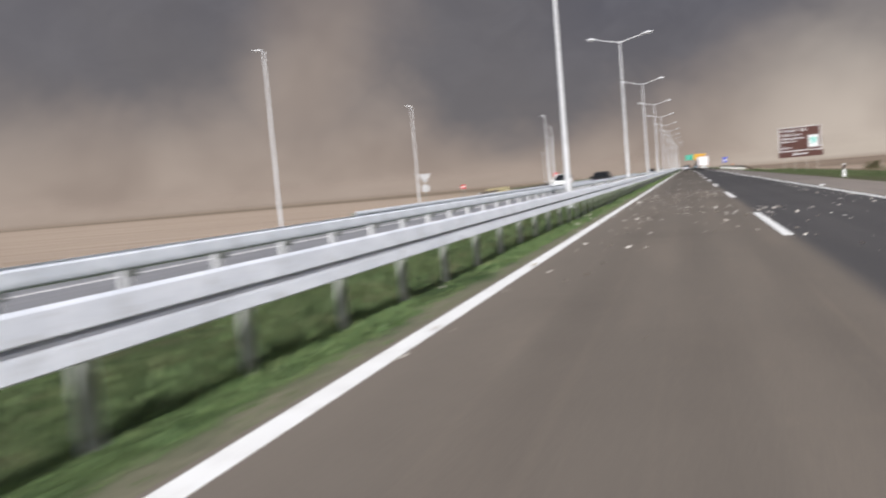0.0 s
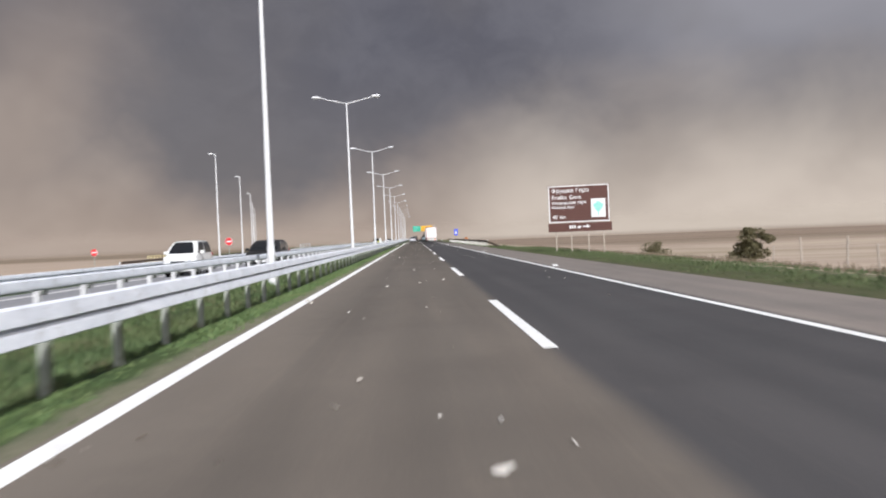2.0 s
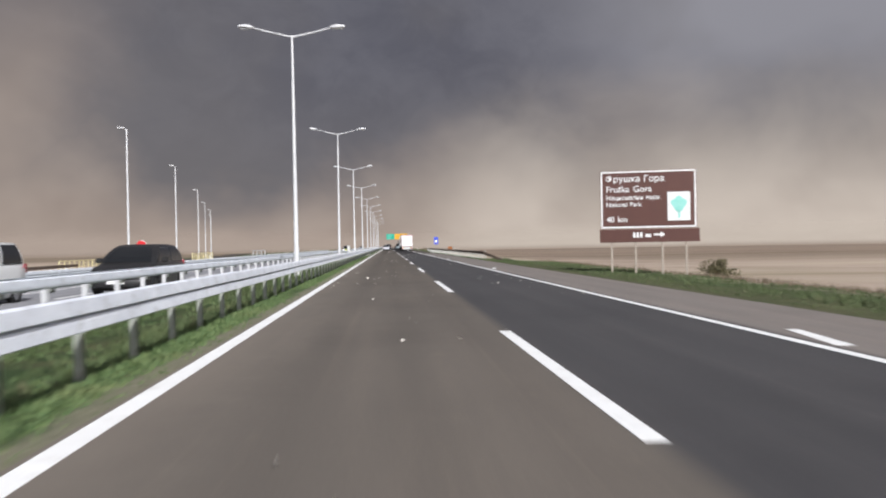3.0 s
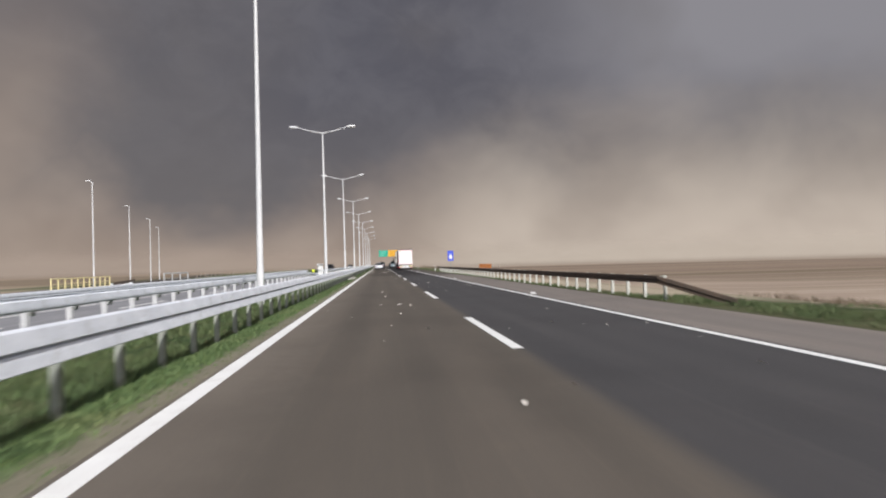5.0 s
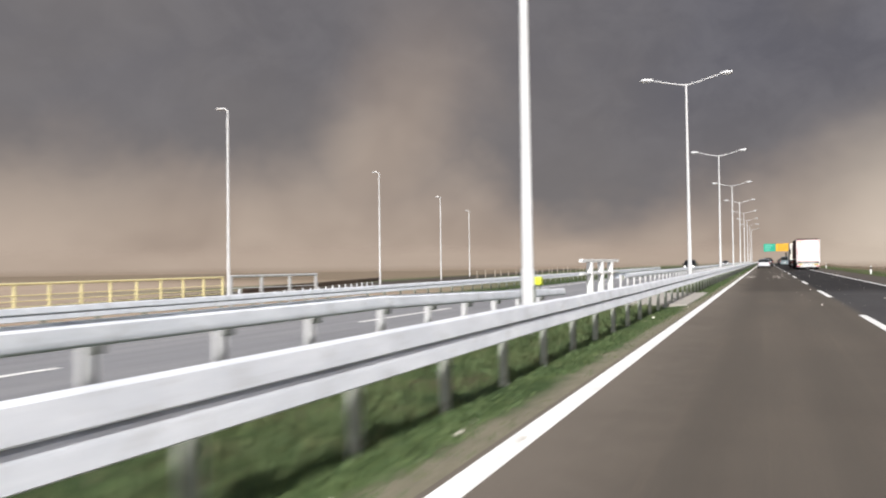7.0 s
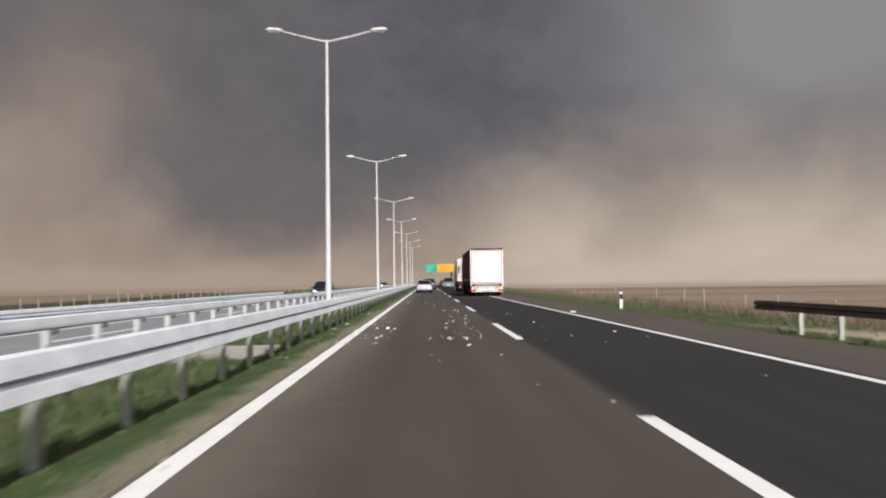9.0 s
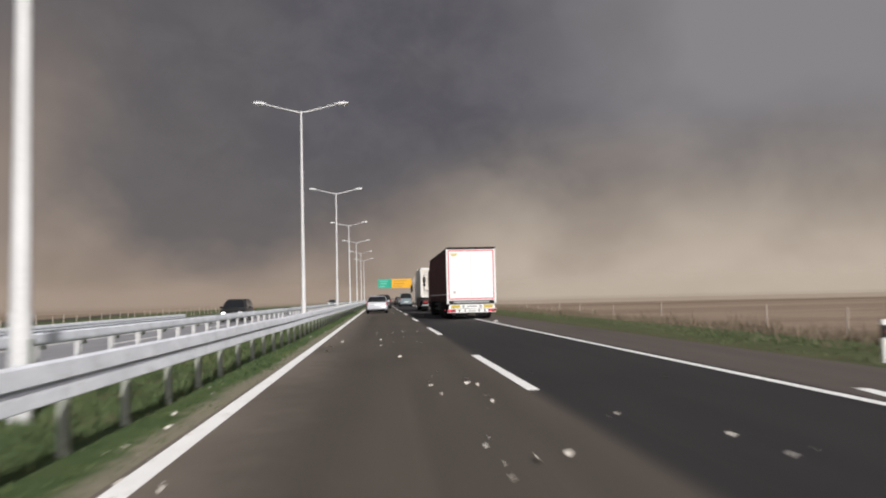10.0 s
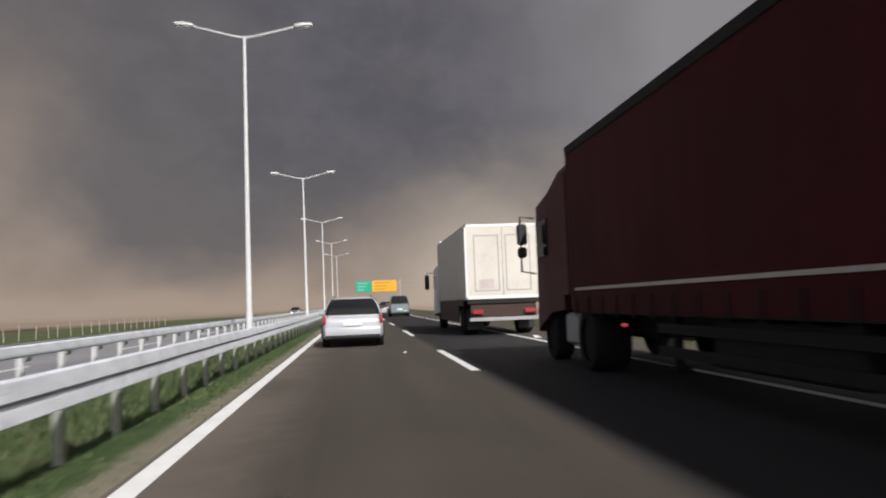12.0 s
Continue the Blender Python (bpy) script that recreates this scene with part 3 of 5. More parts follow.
AMBER_SIGN = material("amber_sign_sheeting", (0.78, 0.42, 0.02), (0.66, 0.34, 0.02), 0.4, 0, 1, 30)
LIME = material("fluorescent_yellow", (0.72, 0.80, 0.05), (0.60, 0.68, 0.05), 0.45, 0, 3, 30)
POST_WOOD = material("grey_post", (0.44, 0.38, 0.32), (0.30, 0.26, 0.22), 0.85, 0, 4, 40, 0.2)


def ramp_lamp(x, y, turn):
    lamp = thing("street_lamp", "slender single-arm galvanised street lamp beside the slip road", "street lamp", (x, y, ground_z(x) - 0.1), turn, "slip road lamps")
    bm = bmesh.new()
    add_tube(bm, [(0, 0, z) for z in (0.0, 1.2, 5.0, 10.4)], [0.09, 0.085, 0.07, 0.05], 10)
    part("mast", bm, MAST, lamp)
    bm = bmesh.new()
    add_tube(bm, ((0, 0, 10.32), (-0.1, 0, 10.42), (-0.3, 0, 10.47)), 0.03, 8)
    part("arm", bm, MAST, lamp)
    bm = bmesh.new()
    add_box(bm, (-0.62, -0.12, 10.42), (-0.12, 0.12, 10.52), 0.04, 2)
    part("lamp_head", bm, MAST, lamp)
    box_part("base_plate", (-0.17, -0.17, 0.0), (0.17, 0.17, 0.14), ZINC_DULL, lamp, 0.01)


for lx, ly in ((-20.6, 41.3), (-24.6, 78.1), (-16.47, 111.28), (-19.79, 136.9), (-25.32, 170.17), (-30.98, 199.7), (-35.82, 226.3), (-41.2, 251.3)):
    ramp_lamp(lx, ly, 8.0)


def disc(bm, r, y0, y1, z, seg=28, x=0.0):
    add_prism(bm, [(x + r * math.cos(math.tau * k / seg), z + r * math.sin(math.tau * k / seg)) for k in range(seg)], y0, y1, "y")


def no_entry(x, y, z, scale=1.0):
    sign = thing("no_entry_sign", "round red no-entry sign with a white bar on a grey pole", "road sign", (x, y, ground_z(x)), 0, "no-entry signs")
    top = z - ground_z(x)
    bm = bmesh.new()
    add_tube(bm, ((0, 0, -0.1), (0, 0, top + 0.3)), 0.035, 8)
    part("pole", bm, ZINC_DULL, sign)
    bm = bmesh.new()
    disc(bm, 0.36 * scale, -0.06, -0.04, top)
    face = part("disc", bm, RED_PAINT, sign, smooth=False)
    bm = bmesh.new()
    add_box(bm, (-0.27 * scale, -0.068, top - 0.065), (0.27 * scale, -0.058, top + 0.065), 0.004)
    part("bar", bm, WHITE_PAINT, face, "white bar", smooth=False)
    bm = bmesh.new()
    add_tube(bm, [(0.36 * scale * math.cos(a), -0.05, top + 0.36 * scale * math.sin(a)) for a in (math.tau * k / 24 for k in range(25))], 0.012, 5, False)
    part("rim", bm, WHITE_PAINT, sign)


no_entry(-31.0, 118.3, 0.95)
no_entry(-15.4, 110.7, 1.50)


def sign_backs():
    sign = thing("road_sign", "grey backs of triangular and round signs on one pole", "road sign", (-26.1, 85.0, ground_z(-26.1)))
    bm = bmesh.new()
    add_tube(bm, ((0, 0, -0.1), (0, 0, 3.4)), 0.04, 8)
    part("pole", bm, ZINC_DULL, sign)
    bm = bmesh.new()
    add_prism(bm, ((-0.62, 3.45), (0.62, 3.45), (0.66, 3.38), (0.06, 2.42), (-0.06, 2.42), (-0.66, 3.38)), 0.04, 0.06, "y")
    part("triangle_plate", bm, SIGN_BACK, sign, smooth=False)
    bm = bmesh.new()
    disc(bm, 0.45, 0.04, 0.06, 1.85)
    part("round_plate", bm, SIGN_BACK, sign, smooth=False)


sign_backs()


def railing(x, y0, turn, count, step, height, mat, label, group=""):
    rail = thing("railing", label, "railing", (x, y0, ground_z(x) + 0.02), turn, group)
    length = step * (count - 1)
    for i in range(count):
        bm = bmesh.new()
        add_box(bm, (-0.045, step * i - 0.045, -0.3), (0.045, step * i + 0.045, height), 0.008)
        part("post", bm, mat, rail, smooth=False)
    for k, r in ((1.0, 0.045), (0.68, 0.018), (0.52, 0.018), (0.36, 0.018), (0.18, 0.03)):
        bm = bmesh.new()
        add_tube(bm, ((0, -0.05, height * k), (0, length + 0.05, height * k)), r, 8)
        part("rail", bm, mat, rail)


railing(-21.6, 151.0, 3.4, 11, 1.5, 1.22, YELLOW, "yellow painted steel bridge railing beside the slip road", "yellow railings")
railing(-32.8, 140.0, 2.0, 16, 1.5, 0.84, YELLOW, "yellow painted steel bridge railing beside the slip road", "yellow railings")
railing(-15.4, 157.2, -12.0, 4, 1.4, 1.30, SIGN_BACK, "pale grey steel railing behind the oncoming guard rail")
guard_rail(-22.9, -0.06, 168.0, 6, 1, "dark brown guard rail on pale posts beside the slip road", 1.6, ZINC, False, RAIL_BROWN, 13.0, 0.95)
guard_rail(-28.6, -0.28, 119.0, 4, 1, "dark brown guard rail on pale posts beside the slip road", 1.6, ZINC, False, RAIL_BROWN, 5.0, 0.85)


def slip_road():
    bm = bmesh.new()
    rows = []
    for y in range(-200, 420, 10):
        x = -14.6 - max(0.0, y - 92) * 0.135
        rows.append([bm.verts.new((a, y, ground_z(a) + 0.05)) for a in (x - 8.6, x - 4.3, x)])
    for a, b in zip(rows, rows[1:]):
        for k in range(2):
            bm.faces.new((a[k], a[k + 1], b[k + 1], b[k]))
    tagged(part("road", bm, ASPHALT, smooth=False), "asphalt slip road running off beside the motorway", "road", kind="structure")


slip_road()


def median_gate():
    gate = thing("median_gate", "white tubular steel gate frame in the median guard rail", "gate", (-3.35, 157.4, -0.1))
    for y in (1.3, 3.0, 4.7):
        box_part("post", (-0.09, y - 0.09, 0.0), (0.09, y + 0.09, 1.30), WHITE_PAINT, gate, 0.015)
    for z, h in ((1.34, 0.05), (0.95, 0.03)):
        box_part("rail", (-0.06, 0.0, z - h), (0.06, 6.1, z + h), WHITE_PAINT, gate, 0.01)
    bm = bmesh.new()
    add_box(bm, (-2.75, 189.9, -0.2), (-1.12, 192.3, 0.0), 0.01)
    tagged(part("concrete_slab", bm, CONCRETE, smooth=False), "pale concrete slab set into the grass median", "slab", kind="structure")
    bm = bmesh.new()
    add_box(bm, (-2.35, 157.3, -0.2), (-0.42, 166.0, 0.015), 0.01)
    tagged(part("concrete_slab", bm, CONCRETE, smooth=False), "pale concrete slab set into the grass median", "slab", kind="structure")
    cap = thing("rail_end_marker", "rounded fluorescent yellow marker on the guard rail end", "marker", (-3.27, 152.43, 0.585))
    bm = bmesh.new()
    add_box(bm, (-0.09, -0.10, 0.10), (0.09, 0.10, 0.29), 0.02, 2)
    part("cap", bm, LIME, cap)
    box_part("bracket", (-0.05, -0.05, -0.6), (0.05, 0.05, 0.12), ZINC_DULL, cap, 0.005)


median_gate()

# ---- the right-hand verge ----
LAMP_GREY = material("pale_zinc_post", (0.62, 0.62, 0.58), (0.48, 0.48, 0.44), 0.75, 0.0, 3.0, 30)
NARROW_BEAM = tuple((a, b * 0.68) for a, b in W_BEAM)
RAIL_DARK = guard_rail(9.15, 0.535, 113.2, 17, -1, "weathered brown guard rail on pale posts along the paved shoulder", 1.6, LAMP_GREY, False, RAIL_BROWN, profile=NARROW_BEAM)
bm = bmesh.new()
add_strip(bm, [(-(a + 0.012), b) for a, b in NARROW_BEAM] + [(-(a + 0.008), b) for a, b in NARROW_BEAM][::-1], 0.0, 2.2, True)
for v in bm.verts:
    v.co.z -= 0.58 * (1 - min(1.0, v.co.y / 2.0))
    v.co.x += 1.25 * (1 - min(1.0, v.co.y / 2.0))
end = part("end_beam", bm, RAIL_BROWN, RAIL_DARK, "rail end sloping down into the grass")
end.matrix_basis = pose(0, -2.0, 0.535)


TAPE_DULL = material("dull_red_reflector", (0.20, 0.03, 0.04), (0.15, 0.02, 0.03), 0.5, 0, 3, 40)


def delineator(x, y):
    post = thing("delineator_post", "white plastic roadside marker post with a black band", "marker post", (x, y, ground_z(x) - 0.02), 0, "marker posts")
    bm = bmesh.new()
    add_prism(bm, ((-0.06, -0.045), (0.06, -0.045), (0.045, 0.045), (-0.045, 0.045)), -0.05, 0.40, "z")
    part("shaft", bm, WHITE_PAINT, post, smooth=False)
    bm = bmesh.new()
    add_prism(bm, ((-0.063, -0.048), (0.063, -0.048), (0.048, 0.048), (-0.048, 0.048)), 0.40, 0.61, "z")
    band = part("band", bm, BLACK, post, "black band", smooth=False)
    box_part("reflector", (-0.014, -0.053, 0.47), (0.014, -0.047, 0.54), TAPE_DULL, band, 0, "small dull red reflector")
    bm = bmesh.new()
    add_prism(bm, ((-0.056, -0.042), (0.056, -0.042), (0.04, 0.042), (-0.04, 0.042)), 0.61, 0.70, "z")
    part("top", bm, WHITE_PAINT, post, smooth=False)


for dx, dy in ((9.5, 43.9), (9.85, 210.6), (9.8, 263.0), (9.8, 315.0)):
    delineator(dx, dy)


def lettering(text, size, x, z, parent, mat):
    """A line of writing, word by word."""
    for word_text in text.split():
        ob = word(word_text, size, x, z, parent, mat)
        x += max(v.co.x for v in ob.data.vertices) + 0.42 * size


def word(text, size, x, z, parent, mat, y=-0.016, name="lettering"):
    cu = bpy.data.curves.new(name, "FONT")
    cu.body, cu.size, cu.extrude, cu.offset = text, size, 0.002, 0.003
    ob = new(name, cu)
    bpy.context.view_layer.update()
    me = bpy.data.meshes.new_from_object(ob.evaluated_get(bpy.context.evaluated_depsgraph_get()))
    bpy.data.objects.remove(ob)
    me.materials.clear()
    me.materials.append(mat)
    out = new(name, me)
    out.parent = parent
    out.matrix_basis = pose(x, y, z, 90)
    return out


def bar(parent, x0, x1, z, h, mat, y=-0.014, name="text_bar"):
    return box_part(name, (x0, y - 0.004, z - h / 2), (x1, y, z + h / 2), mat, parent)


def brown_sign():
    """Local x runs along the board, which stands a little askew to the road."""
    g = ground_z(12.7) - 0.12
    sign = thing("direction_sign", "large brown tourist sign with white lettering on four posts", "road sign", (10.82, 86.0, g), -15.0)
    zb, zt, w = 1.13 - g, 4.10 - g, 3.93
    split = zb + 0.55
    bm = bmesh.new()
    add_box(bm, (0.02, 0.0, split + 0.03), (w - 0.06, 0.03, zt), 0.008)
    board = part("board", bm, BROWN_SIGN, sign, smooth=False)
    bm = bmesh.new()
    add_box(bm, (-0.03, 0.0, zb), (w + 0.05, 0.03, split), 0.008)
    lower = part("lower_board", bm, BROWN_SIGN, sign, smooth=False)
    b, e = 0.05, 0.032
    frame_pts = ((0.02 + b, split + 0.03 + b), (w - 0.06 - b, split + 0.03 + b), (w - 0.06 - b, zt - b), (0.02 + b, zt - b))
    for (xa, za), (xb, zb2) in zip(frame_pts, frame_pts[1:] + frame_pts[:1]):
        box_part("border", (min(xa, xb) - e, -0.006, min(za, zb2) - e), (max(xa, xb) + e, -0.001, max(za, zb2) + e), WHITE_PAINT, board, 0.0)
    lettering("Фрушка Гора", 0.36, 0.24, zt - 0.46, board, WHITE_PAINT)
    lettering("Fruška Gora", 0.36, 0.24, zt - 0.88, board, WHITE_PAINT)
    lettering("Национални парк", 0.255, 0.24, zt - 1.20, board, WHITE_PAINT)
    lettering("National Park", 0.255, 0.24, zt - 1.48, board, WHITE_PAINT)
    lettering("40 km", 0.32, 0.26, zt - 2.12, board, WHITE_PAINT)
    panel = box_part("emblem_panel", (2.72, -0.008, zt - 2.10), (3.62, -0.001, zt - 0.92), WHITE_PAINT, board, 0.0)
    teal = material("pale_teal", (0.25, 0.62, 0.55), (0.35, 0.68, 0.62), 0.5, 0, 5, 40)
    bm = bmesh.new()
    add_prism(bm, [(3.17 + 0.30 * math.cos(a) * (1 + 0.18 * math.sin(3 * a)), zt - 1.42 + 0.30 * math.sin(a) * (1 + 0.15 * math.cos(4 * a))) for a in (math.tau * k / 30 for k in range(30))], -0.014, -0.009, "y")
    part("emblem", bm, teal, panel, "pale green leaf-shaped emblem", smooth=False)
    bm = bmesh.new()
    add_box(bm, (3.13, -0.014, zt - 2.0), (3.21, -0.009, zt - 1.65))
    part("emblem_stem", bm, teal, panel, smooth=False)
    for i, (xa, xb) in enumerate(((1.32, 1.42), (1.46, 1.56), (1.60, 1.70), (1.82, 2.05))):
        bar(lower, xa, xb, zb + 0.30 - (0.03 if i == 3 else 0), 0.21 if i < 3 else 0.13, WHITE_PAINT, -0.002)
    bm = bmesh.new()
    add_prism(bm, ((2.15, zb + 0.27), (2.42, zb + 0.27), (2.42, zb + 0.18), (2.62, zb + 0.31), (2.42, zb + 0.44), (2.42, zb + 0.35), (2.15, zb + 0.35)), -0.007, -0.002, "y")
    part("arrow", bm, WHITE_PAINT, lower, "white arrow", smooth=False)
    for x in (0.45, 1.42, 2.50, 3.45):
        bm = bmesh.new()
        add_box(bm, (x - 0.04, 0.04, -0.6), (x + 0.04, 0.12, zt - 0.1), 0.008)
        part("post", bm, POST_WOOD, sign, smooth=False)
    for z in (zb + 0.2, split + 0.4, zt - 0.5):
        box_part("bracket", (0.1, 0.03, z - 0.03), (w - 0.1, 0.045, z + 0.03), SIGN_BACK, sign)


brown_sign()


def fence(x, y0, count, step, height, wires, label, stray=0.3, skip=0.0):
    fence_line = thing("fence", label, "fence", (x, y0, ground_z(x)), kind="structure")
    bm = bmesh.new()
    add_tube(bm, ((0, 0, -0.4), (0, 0, height * 0.95), (0.004, 0.0, height)), [0.045, 0.038, 0.026], 7)
    me = mesh_of("fence_post", bm, POST_WOOD)
    for i in range(count):
        if random.random() < skip:
            continue
        tall = random.uniform(max(0.6, 1.0 - 0.5 * stray), 1.15)
        share("fence_post", me, fence_line, pose(random.uniform(-0.15, 0.15), step * i + random.uniform(-stray, stray), height * (tall - 1), random.uniform(-3, 3), random.uniform(-3, 3), 0))
    for k in range(wires):
        bm = bmesh.new()
        add_tube(bm, [(0.02 * math.sin(i), step * i, height * (0.35 + 0.27 * k) - (0.03 if i % 2 else 0)) for i in range(count)], 0.003, 4)
        part("wire", bm, ZINC_DULL, fence_line)


fence(18.5, 46.5, 11, 3.1, 1.2, 0, "broken row of old pale fence posts in the dry grass", 0.6, 0.3)
fence(16.2, 190.0, 30, 4.8, 1.0, 0, "broken row of old pale fence posts in the dry grass", 1.4, 0.25)
fence(-24.0, 206.0, 54, 2.7, 1.1, 1, "row of short field posts beside green crops")


def orange_board():
    board = thing("barrier_netting", "orange plastic barrier strip on short posts behind the guard rail", "barrier", (9.75, 149.8, ground_z(9.75) - 0.02), 0)
    bm = bmesh.new()
    rows = [[bm.verts.new((0.02 * math.sin(0.8 * i), 0.3 * i, z + 0.015 * math.sin(1.7 * i))) for z in (0.70, 0.86, 1.02)] for i in range(25)]
    for a, b in zip(rows, rows[1:]):
        for k in range(2):
            bm.faces.new((a[k], a[k + 1], b[k + 1], b[k]))
    part("strip", bm, ORANGE, board)
    for i in range(5):
        box_part("post", (0.02, 1.8 * i - 0.02, -0.05), (0.06, 1.8 * i + 0.02, 1.06), ZINC_DULL, board, 0.005)
    sign = thing("road_sign", "blue rectangular road sign on a grey pole", "road sign", (9.9, 185.0, ground_z(9.9)), 0)
    bm = bmesh.new()
    add_tube(bm, ((0, 0.04, -0.1), (0, 0.04, 2.6)), 0.035, 8)
    part("pole", bm, ZINC_DULL, sign)
    bm = bmesh.new()
    add_box(bm, (-0.35, -0.02, 1.35), (0.35, 0.0, 2.55), 0.008)
    face = part("panel", bm, BLUE_SIGN, sign, smooth=False)
    bm = bmesh.new()
    add_prism(bm, ((-0.16, 1.62), (0.16, 1.62), (0.16, 1.78), (0.22, 1.78), (0, 2.2), (-0.22, 1.78), (-0.16, 1.78)), -0.026, -0.021, "y")
    part("symbol", bm, WHITE_PAINT, face, "white pictogram", smooth=False)


orange_board()


GANTRY_STEEL = material("dusty_gantry_steel", (0.42, 0.39, 0.36), (0.34, 0.31, 0.29), 0.7, 0.0, 1, 30)
TEXT_PALE = material("faded_sign_text", (0.20, 0.52, 0.42), (0.17, 0.46, 0.37), 0.5, 0, 3, 30)
TEXT_DARK = material("dusty_sign_text", (0.50, 0.27, 0.03), (0.42, 0.22, 0.03), 0.5, 0, 3, 30)


def gantry():
    g = thing("sign_gantry", "cantilever steel gantry with green and amber direction boards", "gantry", (-1.1, 430.0, -0.35))
    for x in (12.9,):
        box_part("column", (x - 0.13, 0.06, 0.1), (x + 0.13, 0.32, 7.6), GANTRY_STEEL, g, 0.02)
    for z in (5.2, 6.6):
        box_part("beam", (2.6, 0.10, z - 0.08), (13.0, 0.28, z + 0.08), GANTRY_STEEL, g, 0.01)
    for i in range(9):
        bm = bmesh.new()
        add_tube(bm, ((2.8 + 1.1 * i, 0.2, 5.2), (3.9 + 1.1 * i, 0.2, 6.6)), 0.04, 6)
        part("brace", bm, GANTRY_STEEL, g)
    for x0, x1, mat, lab in ((2.3, 6.1, GREEN_SIGN, "green direction board"), (6.2, 12.0, AMBER_SIGN, "amber direction board")):
        bm = bmesh.new()
        add_box(bm, (x0, -0.1, 4.55), (x1, -0.04, 7.2), 0.02)
        b = part("board", bm, mat, g, lab, smooth=False)
        for k in range(3):
            bar(b, x0 + 0.5, x0 + (x1 - x0) * (0.75 - 0.12 * k), 6.6 - 0.75 * k, 0.28, TEXT_PALE if mat is GREEN_SIGN else TEXT_DARK, -0.102)


gantry()

# ---- shrubs and trees beside the field ----
LEAF = material("leaf", (0.080, 0.075, 0.032), (0.120, 0.100, 0.048), 0.7, 0, 0.8, 6, 0, 0.6, (0.12, 0.09, 0.04), 0.4)
BARK = material("bark", (0.10, 0.075, 0.055), (0.06, 0.045, 0.035), 0.9, 0, 4, 30, 0.4)


def shrub(x, y, width, height, leaves, seed, name="tree", label="low wind-bent roadside tree with dusty dark foliage"):
    rng = np.random.default_rng(seed)
    base = ground_z(x) - 0.1
    tree = thing(name, label, "tree" if name == "tree" else "bush", (x, y, base), 0, "verge trees")
    bm = bmesh.new()
    clumps = []
    add_tube(bm, ((0, 0, -0.1), (0.04, 0.0, height * 0.25), (0.1, 0.03, height * 0.5)), [0.09, 0.07, 0.045], 8)
    for k in range(8):
        a, r = rng.uniform(0, math.tau), width * 0.5 * rng.uniform(0.2, 0.85)
        tip = (r * math.cos(a), r * math.sin(a), height * rng.uniform(0.15, 0.4))
        add_tube(bm, ((0.0, 0, height * 0.06), (0.5 * tip[0], 0.5 * tip[1], 0.7 * tip[2]), tip), [0.035, 0.02, 0.008], 6)
        clumps.append((tip, rng.uniform(0.3, 0.45) * width * 0.55))
    for k in range(9):
        a, r, h = rng.uniform(0, math.tau), width * 0.5 * rng.uniform(0.35, 0.95), height * rng.uniform(0.45, 0.95)
        tip = (r * math.cos(a) + 0.12 * width * h / height, r * math.sin(a), h)
        mid = (0.4 * tip[0], 0.4 * tip[1], height * 0.25 + 0.5 * (h - height * 0.25))
        add_tube(bm, ((0.03, 0, height * 0.18), mid, tip), [0.04, 0.025, 0.008], 6)
        clumps.append((tip, rng.uniform(0.22, 0.42) * width * 0.55))
        clumps.append((mid, rng.uniform(0.2, 0.36) * width * 0.55))
    part("trunk", bm, BARK, tree)
    verts, faces = [], []
    for i in range(leaves):
        c, r = clumps[rng.integers(len(clumps))]
        d = rng.normal(size=3)
        d *= r * rng.uniform(0.2, 1.0) ** 0.5 / np.linalg.norm(d)
        p = np.array(c) + d * (1.0, 1.0, 0.75)
        if p[2] < 0.02 * height:
            continue
        u, v = rng.normal(size=3), rng.normal(size=3)
        u /= np.linalg.norm(u)
        v -= u * (u @ v)
        v /= np.linalg.norm(v)
        s = rng.uniform(0.035, 0.085)
        n = len(verts)
        verts += [tuple(p - u * s), tuple(p + v * s * 0.5), tuple(p + u * s), tuple(p - v * s * 0.5)]
        faces.append((n, n + 1, n + 2, n + 3))
    me = bpy.data.meshes.new("crown")
    me.from_pydata(verts, [], faces)
    me.materials.append(LEAF)
    crown = new("crown", me)
    crown.parent = tree


shrub(20.6, 78.3, 2.2, 2.0, 8500, 1)
shrub(19.9, 62.2, 1.9, 1.85, 8500, 2)
shrub(20.5, 59.8, 2.4, 2.35, 11000, 3)
shrub(24.6, 59.0, 2.6, 0.9, 4000, 4, "bush", "low scrubby bush in the dry field")
shrub(22.3, 100.8, 2.4, 1.1, 2500, 5, "bush", "low scrubby bush in the dry field")


